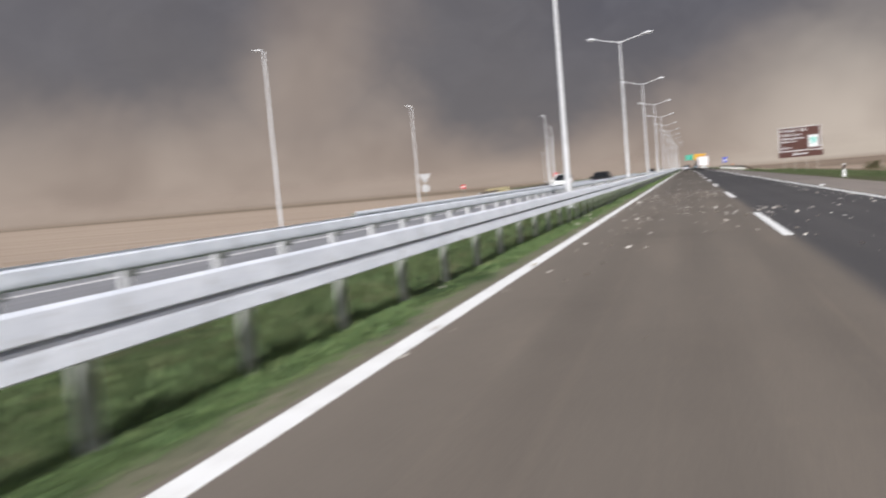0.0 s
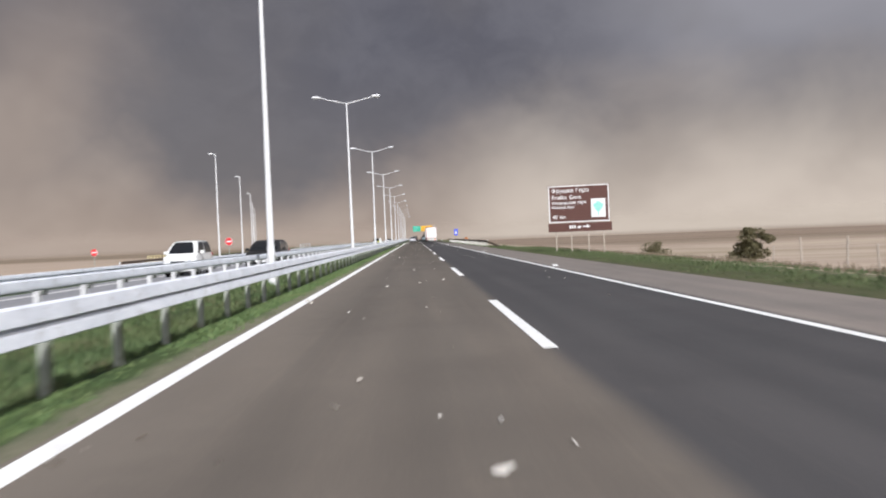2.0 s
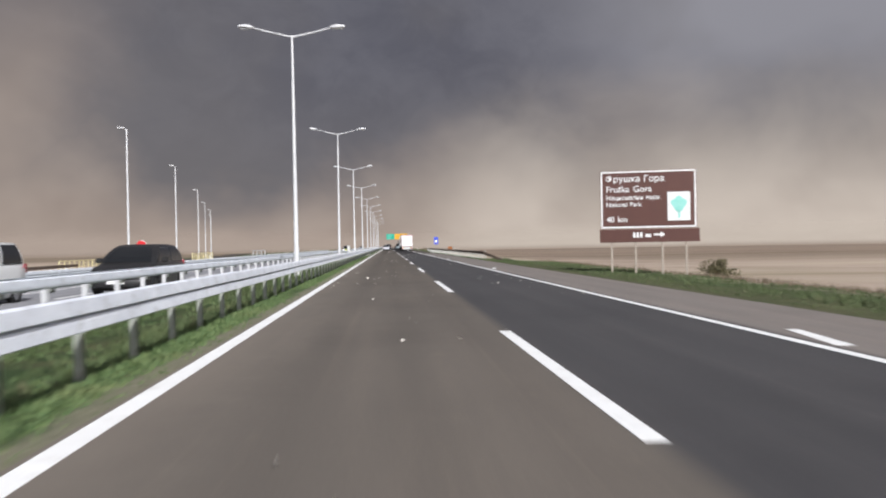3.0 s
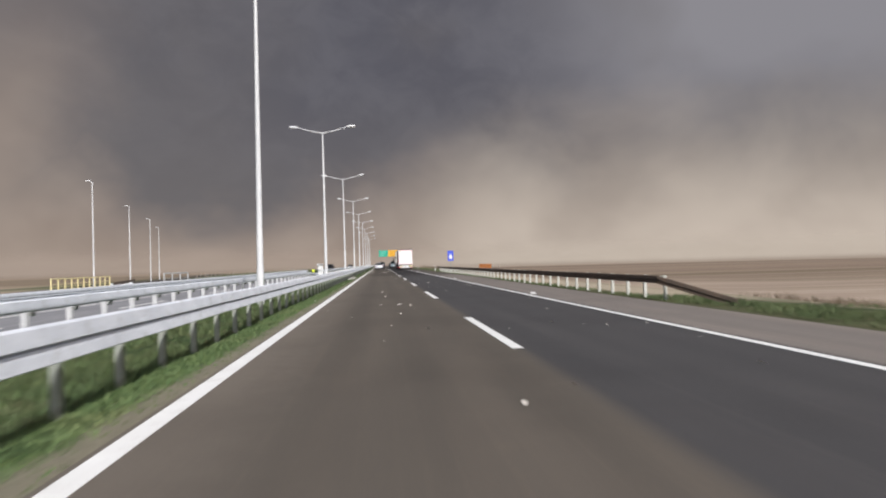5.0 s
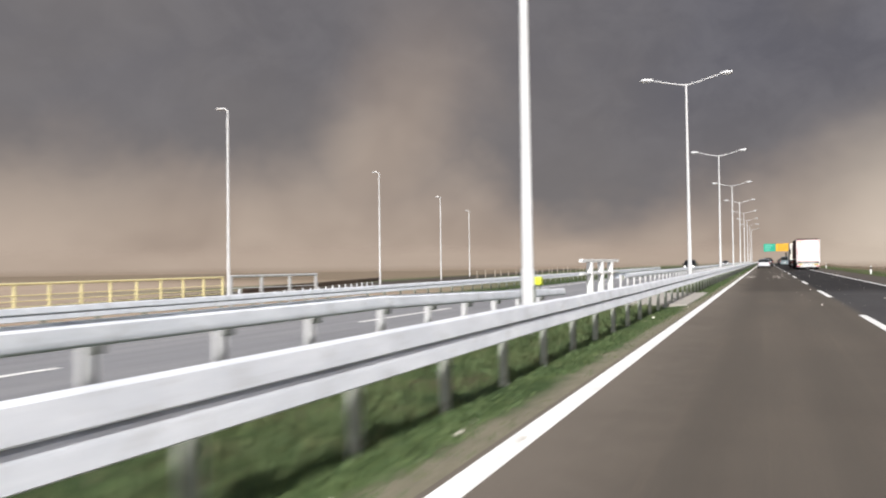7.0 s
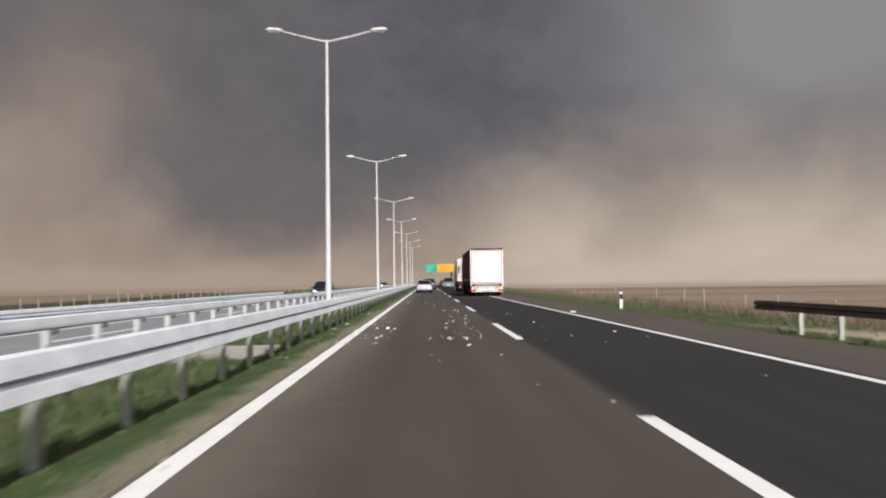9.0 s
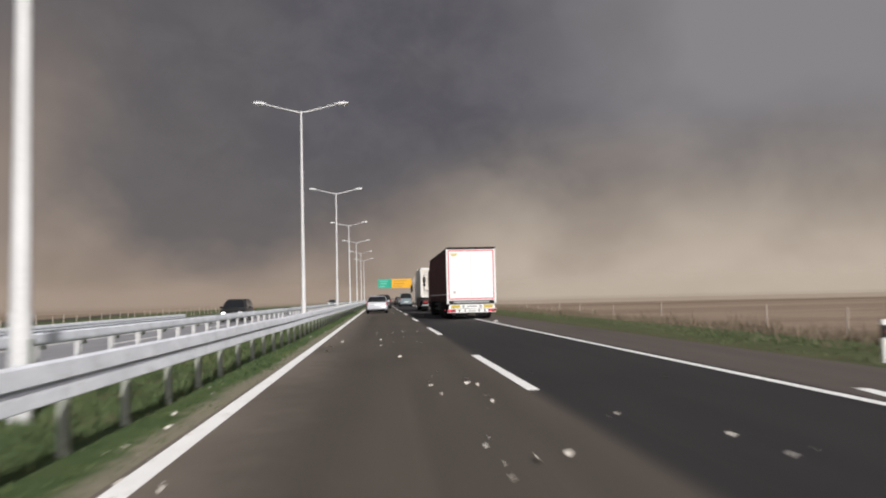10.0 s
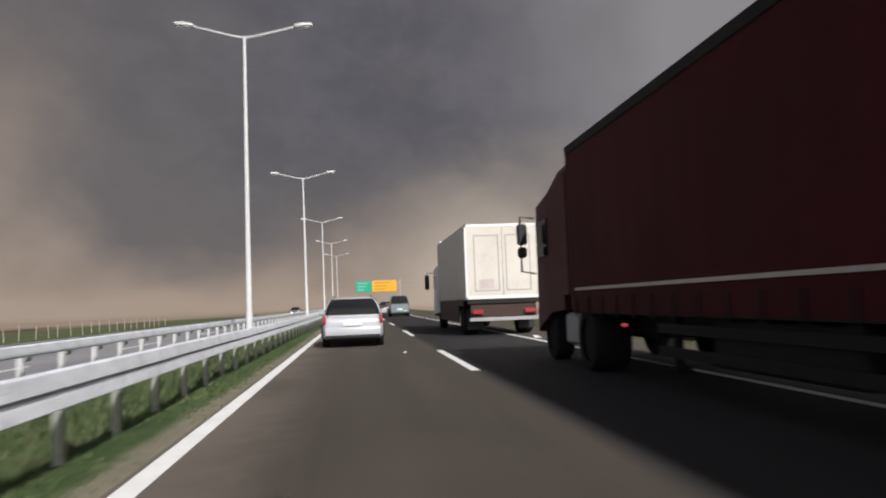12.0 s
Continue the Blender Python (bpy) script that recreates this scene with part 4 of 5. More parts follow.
def dust_haze_sheet(radius, height, cover):
    """A far glowing sheet painted with dust haze, thick over the fields and thinning upwards."""
    bm = bmesh.new()
    low, high = [], []
    for i in range(97):
        a = radians(-96 + 2 * i)
        p = (radius * math.sin(a), 120 + radius * math.cos(a))
        low.append(bm.verts.new((*p, -4.0)))
        high.append(bm.verts.new((*p, height)))
    for k in range(96):
        bm.faces.new((low[k], low[k + 1], high[k + 1], high[k]))
    m = bpy.data.materials.new("glowing_dust_haze")
    m.use_nodes = True
    n = Nodes(m.node_tree)
    coord = n.add("ShaderNodeTexCoord").outputs["Object"]
    split = n.add("ShaderNodeSeparateXYZ")
    n.link(coord, split.inputs[0])
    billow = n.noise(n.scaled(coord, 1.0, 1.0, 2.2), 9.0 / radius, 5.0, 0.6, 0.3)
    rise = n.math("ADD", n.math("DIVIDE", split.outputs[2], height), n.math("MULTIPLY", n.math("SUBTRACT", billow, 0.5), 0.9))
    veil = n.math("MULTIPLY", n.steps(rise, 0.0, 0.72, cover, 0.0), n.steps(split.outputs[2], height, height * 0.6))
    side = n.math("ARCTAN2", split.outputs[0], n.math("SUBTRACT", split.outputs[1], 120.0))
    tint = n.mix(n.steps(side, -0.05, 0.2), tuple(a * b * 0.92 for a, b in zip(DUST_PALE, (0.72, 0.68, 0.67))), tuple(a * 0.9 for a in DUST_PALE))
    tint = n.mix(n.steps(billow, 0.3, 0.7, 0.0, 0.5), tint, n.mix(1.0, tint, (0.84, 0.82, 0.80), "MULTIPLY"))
    # the haze is painted as sky-coloured emission that fades to transparent
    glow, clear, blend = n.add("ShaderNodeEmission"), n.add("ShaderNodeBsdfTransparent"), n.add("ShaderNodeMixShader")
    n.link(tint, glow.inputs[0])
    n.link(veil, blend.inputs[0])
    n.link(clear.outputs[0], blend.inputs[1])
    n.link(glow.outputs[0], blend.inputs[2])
    out = n.add("ShaderNodeOutputMaterial")
    n.link(blend.outputs[0], out.inputs[0])
    bank = tagged(part("backdrop", bm, m), "glowing sheet of painted tan dust haze over the far fields", "dust", kind="structure")
    bank.visible_shadow = False


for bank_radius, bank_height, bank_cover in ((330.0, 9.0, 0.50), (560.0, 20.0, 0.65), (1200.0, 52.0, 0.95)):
    dust_haze_sheet(bank_radius, bank_height, bank_cover)


# ---- vehicles ----
TYRE = material("tyre_rubber", (0.014, 0.014, 0.014), (0.022, 0.021, 0.020), 0.9, 0, 6, 50, 0.2, shine=0.2)
# truck rims, with the shade under the trucks put into their colour
SHADED_RIM = material("shaded_dark_rim", (0.024, 0.022, 0.021), (0.016, 0.015, 0.015), 0.8, 0, 6, 50, shine=0.2)
RIM = material("wheel_rim", (0.42, 0.42, 0.43), (0.30, 0.30, 0.31), 0.4, 0.6, 6, 50)
GLASS_DARK = material("tinted_glass", (0.012, 0.013, 0.015), (0.016, 0.017, 0.019), 0.06, 0, 1, 10, shine=0.25)
SILVER_CAR = material("silver_white_paint", (0.55, 0.56, 0.60), (0.48, 0.49, 0.53), 0.3, 0.1, 1, 30, 0, 0.5, None, 0, 0.6)
BLACK_CAR = material("black_car_paint", (0.012, 0.012, 0.013), (0.018, 0.017, 0.017), 0.45, 0, 1, 30, 0, 0.5, None, 0, 0.2)
GREY_CAR = material("grey_car_paint", (0.16, 0.165, 0.175), (0.13, 0.133, 0.14), 0.3, 0.2, 1, 30, 0, 0.5, None, 0, 0.6)
WHITE_CAR = material("white_car_paint", (0.80, 0.80, 0.79), (0.74, 0.74, 0.72), 0.3, 0, 1, 30, 0, 0.5, None, 0, 0.5)
BLUE_VAN = material("pale_blue_paint", (0.17, 0.22, 0.24), (0.14, 0.185, 0.205), 0.35, 0, 1, 30, 0, 0.5, None, 0, 0.4)
TAIL_RED = material("tail_light_red", (0.40, 0.05, 0.06), (0.28, 0.035, 0.045), 0.25, 0, 8, 60, 0, 0.5, None, 0, 0.5)
TAIL_GLOW = glowing("tail_light_lit", (0.95, 0.10, 0.13), 0.5)
HEAD_GLOW = glowing("headlamp_lit", (1.0, 0.97, 0.92), 4.0)
LAMP_GLASS = material("headlamp_glass", (0.70, 0.72, 0.74), (0.55, 0.57, 0.60), 0.12, 0.1, 6, 60)
CURTAIN = material("dark_red_tarpaulin", (0.074, 0.0065, 0.011), (0.046, 0.004, 0.007), 0.75, 0, 0.5, 30, 0.1, 0.7, shine=0.22)
TRUCK_RED = material("dark_red_cab_paint", (0.076, 0.009, 0.012), (0.056, 0.007, 0.010), 0.6, 0, 1, 30, shine=0.3)
CHASSIS = material("chassis_black", (0.020, 0.019, 0.018), (0.034, 0.031, 0.028), 0.8, 0, 2, 40, 0.2, shine=0.2)
DOOR_WHITE = material("white_trailer_door", (0.86, 0.86, 0.86), (0.80, 0.80, 0.80), 0.4, 0, 1, 40)
TAPE_RED = material("red_reflective_tape", (0.68, 0.06, 0.10), (0.55, 0.05, 0.08), 0.4, 0, 3, 40)
PLATE_YELLOW = material("yellow_marker_plate", (0.62, 0.47, 0.06), (0.50, 0.38, 0.05), 0.45, 0, 4, 40)
GREY_FRAME = material("grey_door_frame", (0.40, 0.40, 0.41), (0.32, 0.32, 0.33), 0.5, 0.2, 2, 40)
CREAM_BOX = material("cream_box_panel", (0.70, 0.66, 0.60), (0.60, 0.56, 0.50), 0.5, 0, 0.8, 40, 0, 0.6, (0.42, 0.36, 0.29), 0.25)
STRAP = material("pale_reflective_strip", (0.62, 0.55, 0.53), (0.46, 0.40, 0.38), 0.45, 0, 2, 40)


def add_loft(bm, sections):
    rings = [[bm.verts.new(p) for p in s] for s in sections]
    count = len(rings[0])
    for a, b in zip(rings, rings[1:]):
        for k in range(count):
            bm.faces.new((a[k], a[(k + 1) % count], b[(k + 1) % count], b[k]))
    bm.faces.new(rings[0][::-1])
    bm.faces.new(rings[-1])


def wheel(parent, x, y, r, w, side, rim_mat=None):
    """A tyre with its rim; side +1 faces +x."""
    bm = bmesh.new()
    prof = ((-w / 2, r * 0.66), (-w / 2, r * 0.94), (-w * 0.36, r), (w * 0.36, r), (w / 2, r * 0.94), (w / 2, r * 0.66))
    rings = []
    for k in range(24):
        a = math.tau * k / 24
        rings.append([bm.verts.new((x + u, y + q * math.cos(a), r + q * math.sin(a))) for u, q in prof])
    for k in range(24):
        a, b = rings[k], rings[(k + 1) % 24]
        for j in range(len(prof) - 1):
            bm.faces.new((a[j], a[j + 1], b[j + 1], b[j]))
    tyre = part("wheel", bm, TYRE, parent)
    bm = bmesh.new()
    xs = x + side * w * 0.42
    add_prism(bm, [(y + r * 0.67 * math.cos(math.tau * k / 20), r + r * 0.67 * math.sin(math.tau * k / 20)) for k in range(20)], min(xs, xs - side * w * 0.7), max(xs, xs - side * w * 0.7), "x")
    rim = part("rim", bm, rim_mat or RIM, tyre)
    return tyre


def car(name, label, category, at, turn, paint, length=4.25, width=1.76, height=1.58, belt=0.98, nose=1.0, rake=0.32, screen=1.0, lit=False, pane_size=0.93, beams=False):
    """A passenger car; its tail at y = 0 and its nose at y = length."""
    body = thing(name, label, category, at, turn)
    w, L = width / 2, length
    st = ((0.0, 0.42, 0.72, 0.80), (0.04, 0.30, belt - 0.10, 0.90), (0.16, 0.24, belt - 0.01, 0.97), (0.7, 0.20, belt, 1.0), (L * 0.5, 0.19, belt - 0.01, 1.0), (L - nose - 0.15, 0.20, belt - 0.03, 1.0), (L - nose * 0.5, 0.21, belt - 0.12, 0.98), (L - 0.22, 0.24, belt - 0.24, 0.90), (L - 0.05, 0.30, belt - 0.34, 0.80), (L, 0.40, belt - 0.46, 0.70))
    sections = []
    for y, zl, zh, k in st:
        a = w * k
        sections.append([(-a * 0.90, y, zl), (-a, y, zl + 0.10), (-a, y, zh - 0.13), (-a * 0.95, y, zh - 0.03), (-a * 0.86, y, zh), (a * 0.86, y, zh), (a * 0.95, y, zh - 0.03), (a, y, zh - 0.13), (a, y, zl + 0.10), (a * 0.90, y, zl)])
    bm = bmesh.new()
    add_loft(bm, sections)
    part("body", bm, paint, body)
    # glasshouse: a rounded, tapering cabin with panes that follow it
    y0, y1, r0, r1 = 0.08, L - nose - 0.05, 0.08 + rake, L - nose - 0.05 - screen
    zb, zt = belt - 0.05, height - 0.02
    bw, tw = w * 0.93, w * 0.67

    def ring(t, grow=0.0):
        """Corners of the cabin at a share of its height, eight of them, counted from the rear left."""
        k, e = t ** 1.7, t ** 1.25
        z = zb + (zt - zb) * (1.0 - (1.0 - t) ** 1.25)
        a, ya, yb = bw + (tw - bw) * k + grow, y0 + (r0 - y0) * k - grow, y1 + (r1 - y1) * e + grow
        c, d = 0.13 + 0.05 * t, 0.10 + 0.10 * t
        return [Vector(q) for q in ((-a + c, ya, z), (a - c, ya, z), (a, ya + d, z), (a, yb - d, z), (a - c, yb, z), (-a + c, yb, z), (-a, yb - d, z), (-a, ya + d, z))]

    shares = (0.0, 0.2, 0.4, 0.6, 0.78, 0.90, 0.97)
    crown = [Vector((q.x * 0.80, q.y + (0.14 if i in (0, 1, 2, 7) else -0.18), zt + 0.025)) for i, q in enumerate(ring(1.0))]
    bm = bmesh.new()
    add_loft(bm, [ring(t) for t in shares] + [crown])
    part("cabin", bm, paint, body)
    glass = (0.08, 0.28, 0.48, 0.68, 0.88)
    for pane, a, b, cuts in (("rear_window", 7, 2, ((0.0, 1.0),)), ("side_window", 2, 3, ((0.03, 0.47), (0.52, 0.94))), ("windscreen", 4, 5, ((0.0, 1.0),)), ("side_window", 6, 7, ((0.06, 0.48), (0.53, 0.97)))):
        for lo, hi in cuts:
            bm = bmesh.new()
            loops = []
            for grow in (-0.02, 0.012):
                rows = []
                for t in glass:
                    q = ring(t, grow)
                    line = [q[7].lerp(q[0], 0.30 + (1 - pane_size)), q[0], q[1], q[2].lerp(q[1], 0.30 + (1 - pane_size))] if pane == "rear_window" else [q[a].lerp(q[b], lo), q[a].lerp(q[b], hi)]
                    rows.append([bm.verts.new(v) for v in line])
                for u, v in zip(rows, rows[1:]):
                    for k in range(len(u) - 1):
                        bm.faces.new((u[k], u[k + 1], v[k + 1], v[k]))
                loops.append(rows[0] + [r[-1] for r in rows[1:-1]] + rows[-1][::-1] + [r[0] for r in rows[-2:0:-1]])
            for k in range(len(loops[0])):
                m = (k + 1) % len(loops[0])
                bm.faces.new((loops[0][k], loops[0][m], loops[1][m], loops[1][k]))
            part(pane, bm, GLASS_DARK, body, "dark tinted glass")
    for s in (-1, 1):
        box_part("mirror", (s * w * 1.0 if s > 0 else -w - 0.2, y1 - 0.55, belt - 0.02), (w + 0.2 if s > 0 else -w, y1 - 0.43, belt + 0.13), paint, body, 0.03)
        bm = bmesh.new()
        add_box(bm, (s * w * 0.85 if s > 0 else -w * 0.965, -0.004, belt - 0.26), (w * 0.965 if s > 0 else -w * 0.85, 0.20, belt + 0.02), 0.035, 2)
        part("tail_light", bm, TAIL_GLOW if lit else TAIL_RED, body, "red tail light")
        bm = bmesh.new()
        add_box(bm, (s * w * 0.50 if s > 0 else -w * 0.78, L - 0.20, belt - 0.42), (w * 0.78 if s > 0 else -w * 0.50, L - 0.03, belt - 0.27), 0.03, 2)
        part("headlight", bm, HEAD_GLOW if beams else LAMP_GLASS, body, "lit headlight" if beams else "clear headlight")
        for y in (0.75, L - 0.85):
            bm = bmesh.new()
            add_tube(bm, [(s * (w + 0.004), y + 0.36 * math.cos(a), 0.31 + 0.36 * math.sin(a)) for a in (math.pi * k / 12 for k in range(13))], 0.03, 5)
            part("wheel_arch", bm, BLACK, body)
            wheel(body, s * (w - 0.10), y, 0.31, 0.20, s)
    bm = bmesh.new()
    add_box(bm, (-w * 0.9, -0.07, 0.30), (w * 0.9, 0.10, 0.56), 0.05, 2)
    part("rear_bumper", bm, paint, body)
    box_part("bumper_trim", (-w * 0.88, -0.075, 0.26), (w * 0.88, 0.08, 0.36), BLACK, body, 0.02, "dark lower bumper trim")
    bm = bmesh.new()
    add_box(bm, (-w * 0.84, L - 0.14, 0.26), (w * 0.84, L + 0.03, 0.48), 0.05, 2)
    part("front_bumper", bm, paint, body)
    box_part("grille", (-w * 0.45, L - 0.06, belt - 0.45), (w * 0.45, L - 0.01, belt - 0.34), BLACK, body, 0.01)
    for y in (-0.02, L + 0.02):
        box_part("number_plate", (-0.26, y - 0.02, 0.60 if y < 0 else 0.36), (0.26, y + 0.02, 0.71 if y < 0 else 0.47), WHITE_PAINT, body, 0.005, "white plate")
    bm = bmesh.new()
    add_tube(bm, ((-0.02, y0 + 0.02, zb + 0.05), (-0.32, y0 + 0.10, zb + 0.18)), 0.012, 5)
    part("rear_wiper", bm, BLACK, body)
    box_part("underbody", (-w * 0.8, 0.3, 0.14), (w * 0.8, L - 0.3, 0.26), CHASSIS, body)
    return body


def roof_rails(body, w, y0, y1, z):
    for s in (-1, 1):
        bm = bmesh.new()
        add_tube(bm, ((s * w, y0, z - 0.04), (s * w, y0 + 0.1, z + 0.03), (s * w, y1 - 0.1, z + 0.03), (s * w, y1, z - 0.04)), 0.016, 6)
        part("roof_rail", bm, BLACK, body)


mpv = car("car", "silver-white compact people carrier driving in the fast lane", "car", (1.40, 261.8, 0.0), 0, SILVER_CAR, 4.2, 1.72, 1.40, 0.90, 0.8, 0.40, 1.1, False, 0.98)
roof_rails(mpv, 0.54, 0.74, 2.2, 1.39)
suv = car("car", "black off-road car ahead in the fast lane", "car", (2.02, 291.5, 0.0), 0, BLACK_CAR, 4.5, 1.84, 1.64, 1.02, 1.05, 0.22, 0.8)
roof_rails(suv, 0.60, 0.5, 2.6, 1.63)
car("van", "pale blue delivery van in the slow lane", "van", (5.35, 312.0, 0.0), 0, BLUE_VAN, 4.8, 1.80, 1.92, 1.12, 0.7, 0.06, 0.7)
car("car", "dark grey hatchback far ahead on the road", "car", (1.8, 321.0, 0.0), 0, GREY_CAR, 4.1, 1.74, 1.50)
car("car", "dark grey saloon far ahead on the road", "car", (5.2, 343.0, 0.0), 0, BLACK_CAR, 4.4, 1.78, 1.48)
car("van", "white panel van coming the other way", "van", (-9.2, 77.0, -0.275), 180, WHITE_CAR, 3.7, 1.58, 1.72, 1.10, 0.62, 0.05, 0.75, False, 0.80)
car("car", "black estate car coming the other way", "car", (-6.0, 81.6, -0.17), 180, BLACK_CAR, 4.5, 1.80, 1.52)
car("car", "black off-road car coming the other way", "car", (-8.6, 258.5, -0.25), 180, BLACK_CAR, 4.3, 1.80, 1.62, 1.0, 1.0, 0.14, 0.7, beams=True)
car("car", "dark grey car far off coming the other way", "car", (-9.0, 380.0, -0.26), 180, GREY_CAR, 4.3, 1.78, 1.50, beams=True)


def articulated_truck(x0, y0):
    """Dark red curtain-sided semi-trailer; its tail at local y = 0, its left flank at local x = 0."""
    t = thing("articulated_truck", "dark red curtain-sided articulated truck with white rear doors", "truck", (x0, y0, 0.0))
    W, L, zd, zt = 2.55, 13.4, 0.97, 3.69
    # curtains: slightly wavy sheets with pull straps
    for side in (0, 1):
        bm = bmesh.new()
        rows = []
        for i in range(69):
            y = 0.16 + (L - 0.26) * i / 68
            col = []
            for j in range(13):
                z = 0.92 + (zt - 0.98) * j / 12
                bulge = 0.006 * math.sin(y * 9.4) * math.sin(math.pi * j / 12) + 0.012 * noise.noise((y * 0.9, z * 1.3, side * 7.0)) * math.sin(math.pi * j / 12)
                col.append(bm.verts.new(((0.012 - bulge) if side == 0 else (W - 0.012 + bulge), y, z)))
            rows.append(col)
        for a, b in zip(rows, rows[1:]):
            for j in range(12):
                bm.faces.new((a[j], a[j + 1], b[j + 1], b[j]))
        cur = part("curtain", bm, CURTAIN, t, "dark red tarpaulin side curtain")
        xs = -0.004 if side == 0 else W + 0.004
        box_part("reflective_strip", (xs - 0.003, 0.35, 1.265), (xs + 0.003, L - 0.25, 1.31), STRAP, cur, 0, "pale reflective strip")
        for i in range(20):
            y = 0.55 + 0.66 * i
            box_part("strap", (xs - 0.006, y - 0.022, 0.86), (xs + 0.004, y + 0.022, 1.16), CHASSIS, cur)
    box_part("roof", (0.0, 0.0, zt - 0.06), (W, L, zt), GREY_FRAME, t, 0.015)
    for x in (0.0, W - 0.05):
        box_part("roof_rail", (x - 0.01, 0.1, zt - 0.16), (x + 0.06, L, zt - 0.015), CHASSIS, t, 0.01)
    box_part("front_wall", (0.0, L - 0.08, 0.95), (W, L + 0.02, zt - 0.02), TRUCK_RED, t, 0.02)
    box_part("floor", (0.02, 0.05, 0.90), (W - 0.02, L, 1.02), CHASSIS, t)
    # tail: posts, doors, tape, header
    for x in (0.0, W - 0.09):
        box_part("corner_post", (x - 0.005, -0.06, 0.80), (x + 0.095, 0.12, zt - 0.06), DOOR_WHITE, t, 0.012, "white corner post")
    for x in (-0.004, W - 0.026):
        box_part("rear_pillar", (x, 0.12, 0.82), (x + 0.03, 0.32, zt - 0.08), CHASSIS, t, 0.004, "dark pillar behind the corner post")
    box_part("header", (-0.01, -0.08, zt - 0.075), (W + 0.01, 0.12, zt + 0.03), CHASSIS, t, 0.012, "dark rear roof edge")
    for x in (0.09, W / 2 + 0.004):
        box_part("rear_door", (x, -0.045, zd), (x + W / 2 - 0.094, 0.0, zt - 0.085), DOOR_WHITE, t, 0.006)
    for lo, hi in (((0.085, -0.053, zd + 0.06), (0.135, -0.046, zt - 0.13)), ((W - 0.135, -0.053, zd + 0.06), (W - 0.085, -0.046, zt - 0.13)), ((0.136, -0.053, zd + 0.06), (W - 0.136, -0.046, zd + 0.11)), ((0.136, -0.053, zt - 0.18), (W - 0.136, -0.046, zt - 0.13))):
        box_part("tape", lo, hi, TAPE_RED, t, 0, "red reflective contour tape")
    for i, (xa, xb, z) in enumerate(((0.22, 0.58, zt - 0.32), (0.26, 0.52, zt - 0.40))):
        box_part("sticker", (xa, -0.050, z - 0.025), (xb, -0.046, z + 0.03), PLATE_YELLOW, t, 0, "small yellow sticker")
    box_part("sticker", (0.34, -0.050, zd + 0.36), (0.46, -0.046, zd + 0.50), STRAP, t)
    # under-run beam with marker plates and lamps
    box_part("dark_gap", (0.10, 0.02, 0.78), (W - 0.10, 0.2, 0.99), CHASSIS, t)
    box_part("light_bar", (0.35, -0.02, 0.83), (W - 0.35, 0.03, 0.93), GREY_FRAME, t, 0.01)
    bm = bmesh.new()
    add_prism(bm, ((0.06, 0.555), (W - 0.06, 0.555), (W - 0.13, 0.765), (0.13, 0.765)), -0.10, -0.06, "y")
    plate = part("rear_panel", bm, DOOR_WHITE, t, "white rear panel", smooth=False)
    for xa, xb in ((0.20, 0.66), (W - 0.66, W - 0.20)):
        box_part("marker_plate", (xa, -0.108, 0.585), (xb, -0.101, 0.735), PLATE_YELLOW, plate, 0, "yellow marker plate")
    for x in (0.83, W - 0.83):
        bm = bmesh.new()
        disc(bm, 0.075, -0.125, -0.10, 0.66, 18, x)
        part("speed_disc", bm, GREY_FRAME, plate, smooth=False)
    bar(plate, 1.02, 1.53, 0.66, 0.07, GREY_FRAME, -0.101)
    box_part("bumper", (0.02, -0.09, 0.335), (W - 0.02, 0.02, 0.535), DOOR_WHITE, t, 0.012, "white rear bumper")
    for xa, xb in ((0.03, 0.43), (W - 0.43, W - 0.03)):
        box_part("tail_light", (xa, -0.115, 0.375), (xb, -0.088, 0.515), TAIL_RED, t, 0.012, "red tail lamp cluster")
        box_part("brake_light", (xa + 0.06, -0.119, 0.40), (xa + 0.16, -0.112, 0.49), TAIL_GLOW, t, 0.01, "lit red lamp")
    for x in (0.62, 0.92, 1.64, 1.94):
        box_part("fog_lamp", (x - 0.035, -0.10, 0.385), (x + 0.035, -0.085, 0.505), CHASSIS, t, 0.01, "small dark lamp in the bumper")
    box_part("side_lamp", (-0.12, 0.02, 0.46), (-0.05, 0.08, 0.49), TAIL_GLOW, t, 0.01, "small red outline lamp")
    box_part("number_plate", (1.02, -0.112, 0.375), (1.54, -0.091, 0.495), WHITE_PAINT, t, 0.004, "white plate")
    bar(t, 1.08, 1.48, 0.435, 0.05, GREY_FRAME, -0.113)
    for x in (0.45, W - 0.45 - 0.6):
        box_part("mudflap", (x, 0.35, 0.12), (x + 0.6, 0.37, 0.75), BLACK, t, 0.005)
    # running gear
    for x in (0.75, W - 0.85):
        box_part("chassis_beam", (x, 0.1, 0.62), (x + 0.1, L - 0.3, 0.95), CHASSIS, t, 0.01)
    for i in range(3):
        y = 2.0 + 1.32 * i
        bm = bmesh.new()
        add_tube(bm, ((0.2, y, 0.5), (W - 0.2, y, 0.5)), 0.07, 8)
        part("axle", bm, CHASSIS, t)
        for s in (-1, 1):
            wheel(t, 0.24 if s < 0 else W - 0.24, y, 0.50, 0.38, s, SHADED_RIM)
    for s in (0.06, W - 0.09):
        for z in (0.48, 0.75):
            box_part("side_guard", (s, 5.4, z - 0.06), (s + 0.03, L - 3.6, z + 0.06), CHASSIS, t, 0.008)
    for x in (0.5, W - 0.6):
        box_part("landing_leg", (x, L - 3.1, 0.22), (x + 0.1, L - 2.98, 0.95), CHASSIS, t, 0.01)
        box_part("landing_foot", (x - 0.06, L - 3.18, 0.16), (x + 0.16, L - 2.90, 0.22), CHASSIS, t, 0.01)
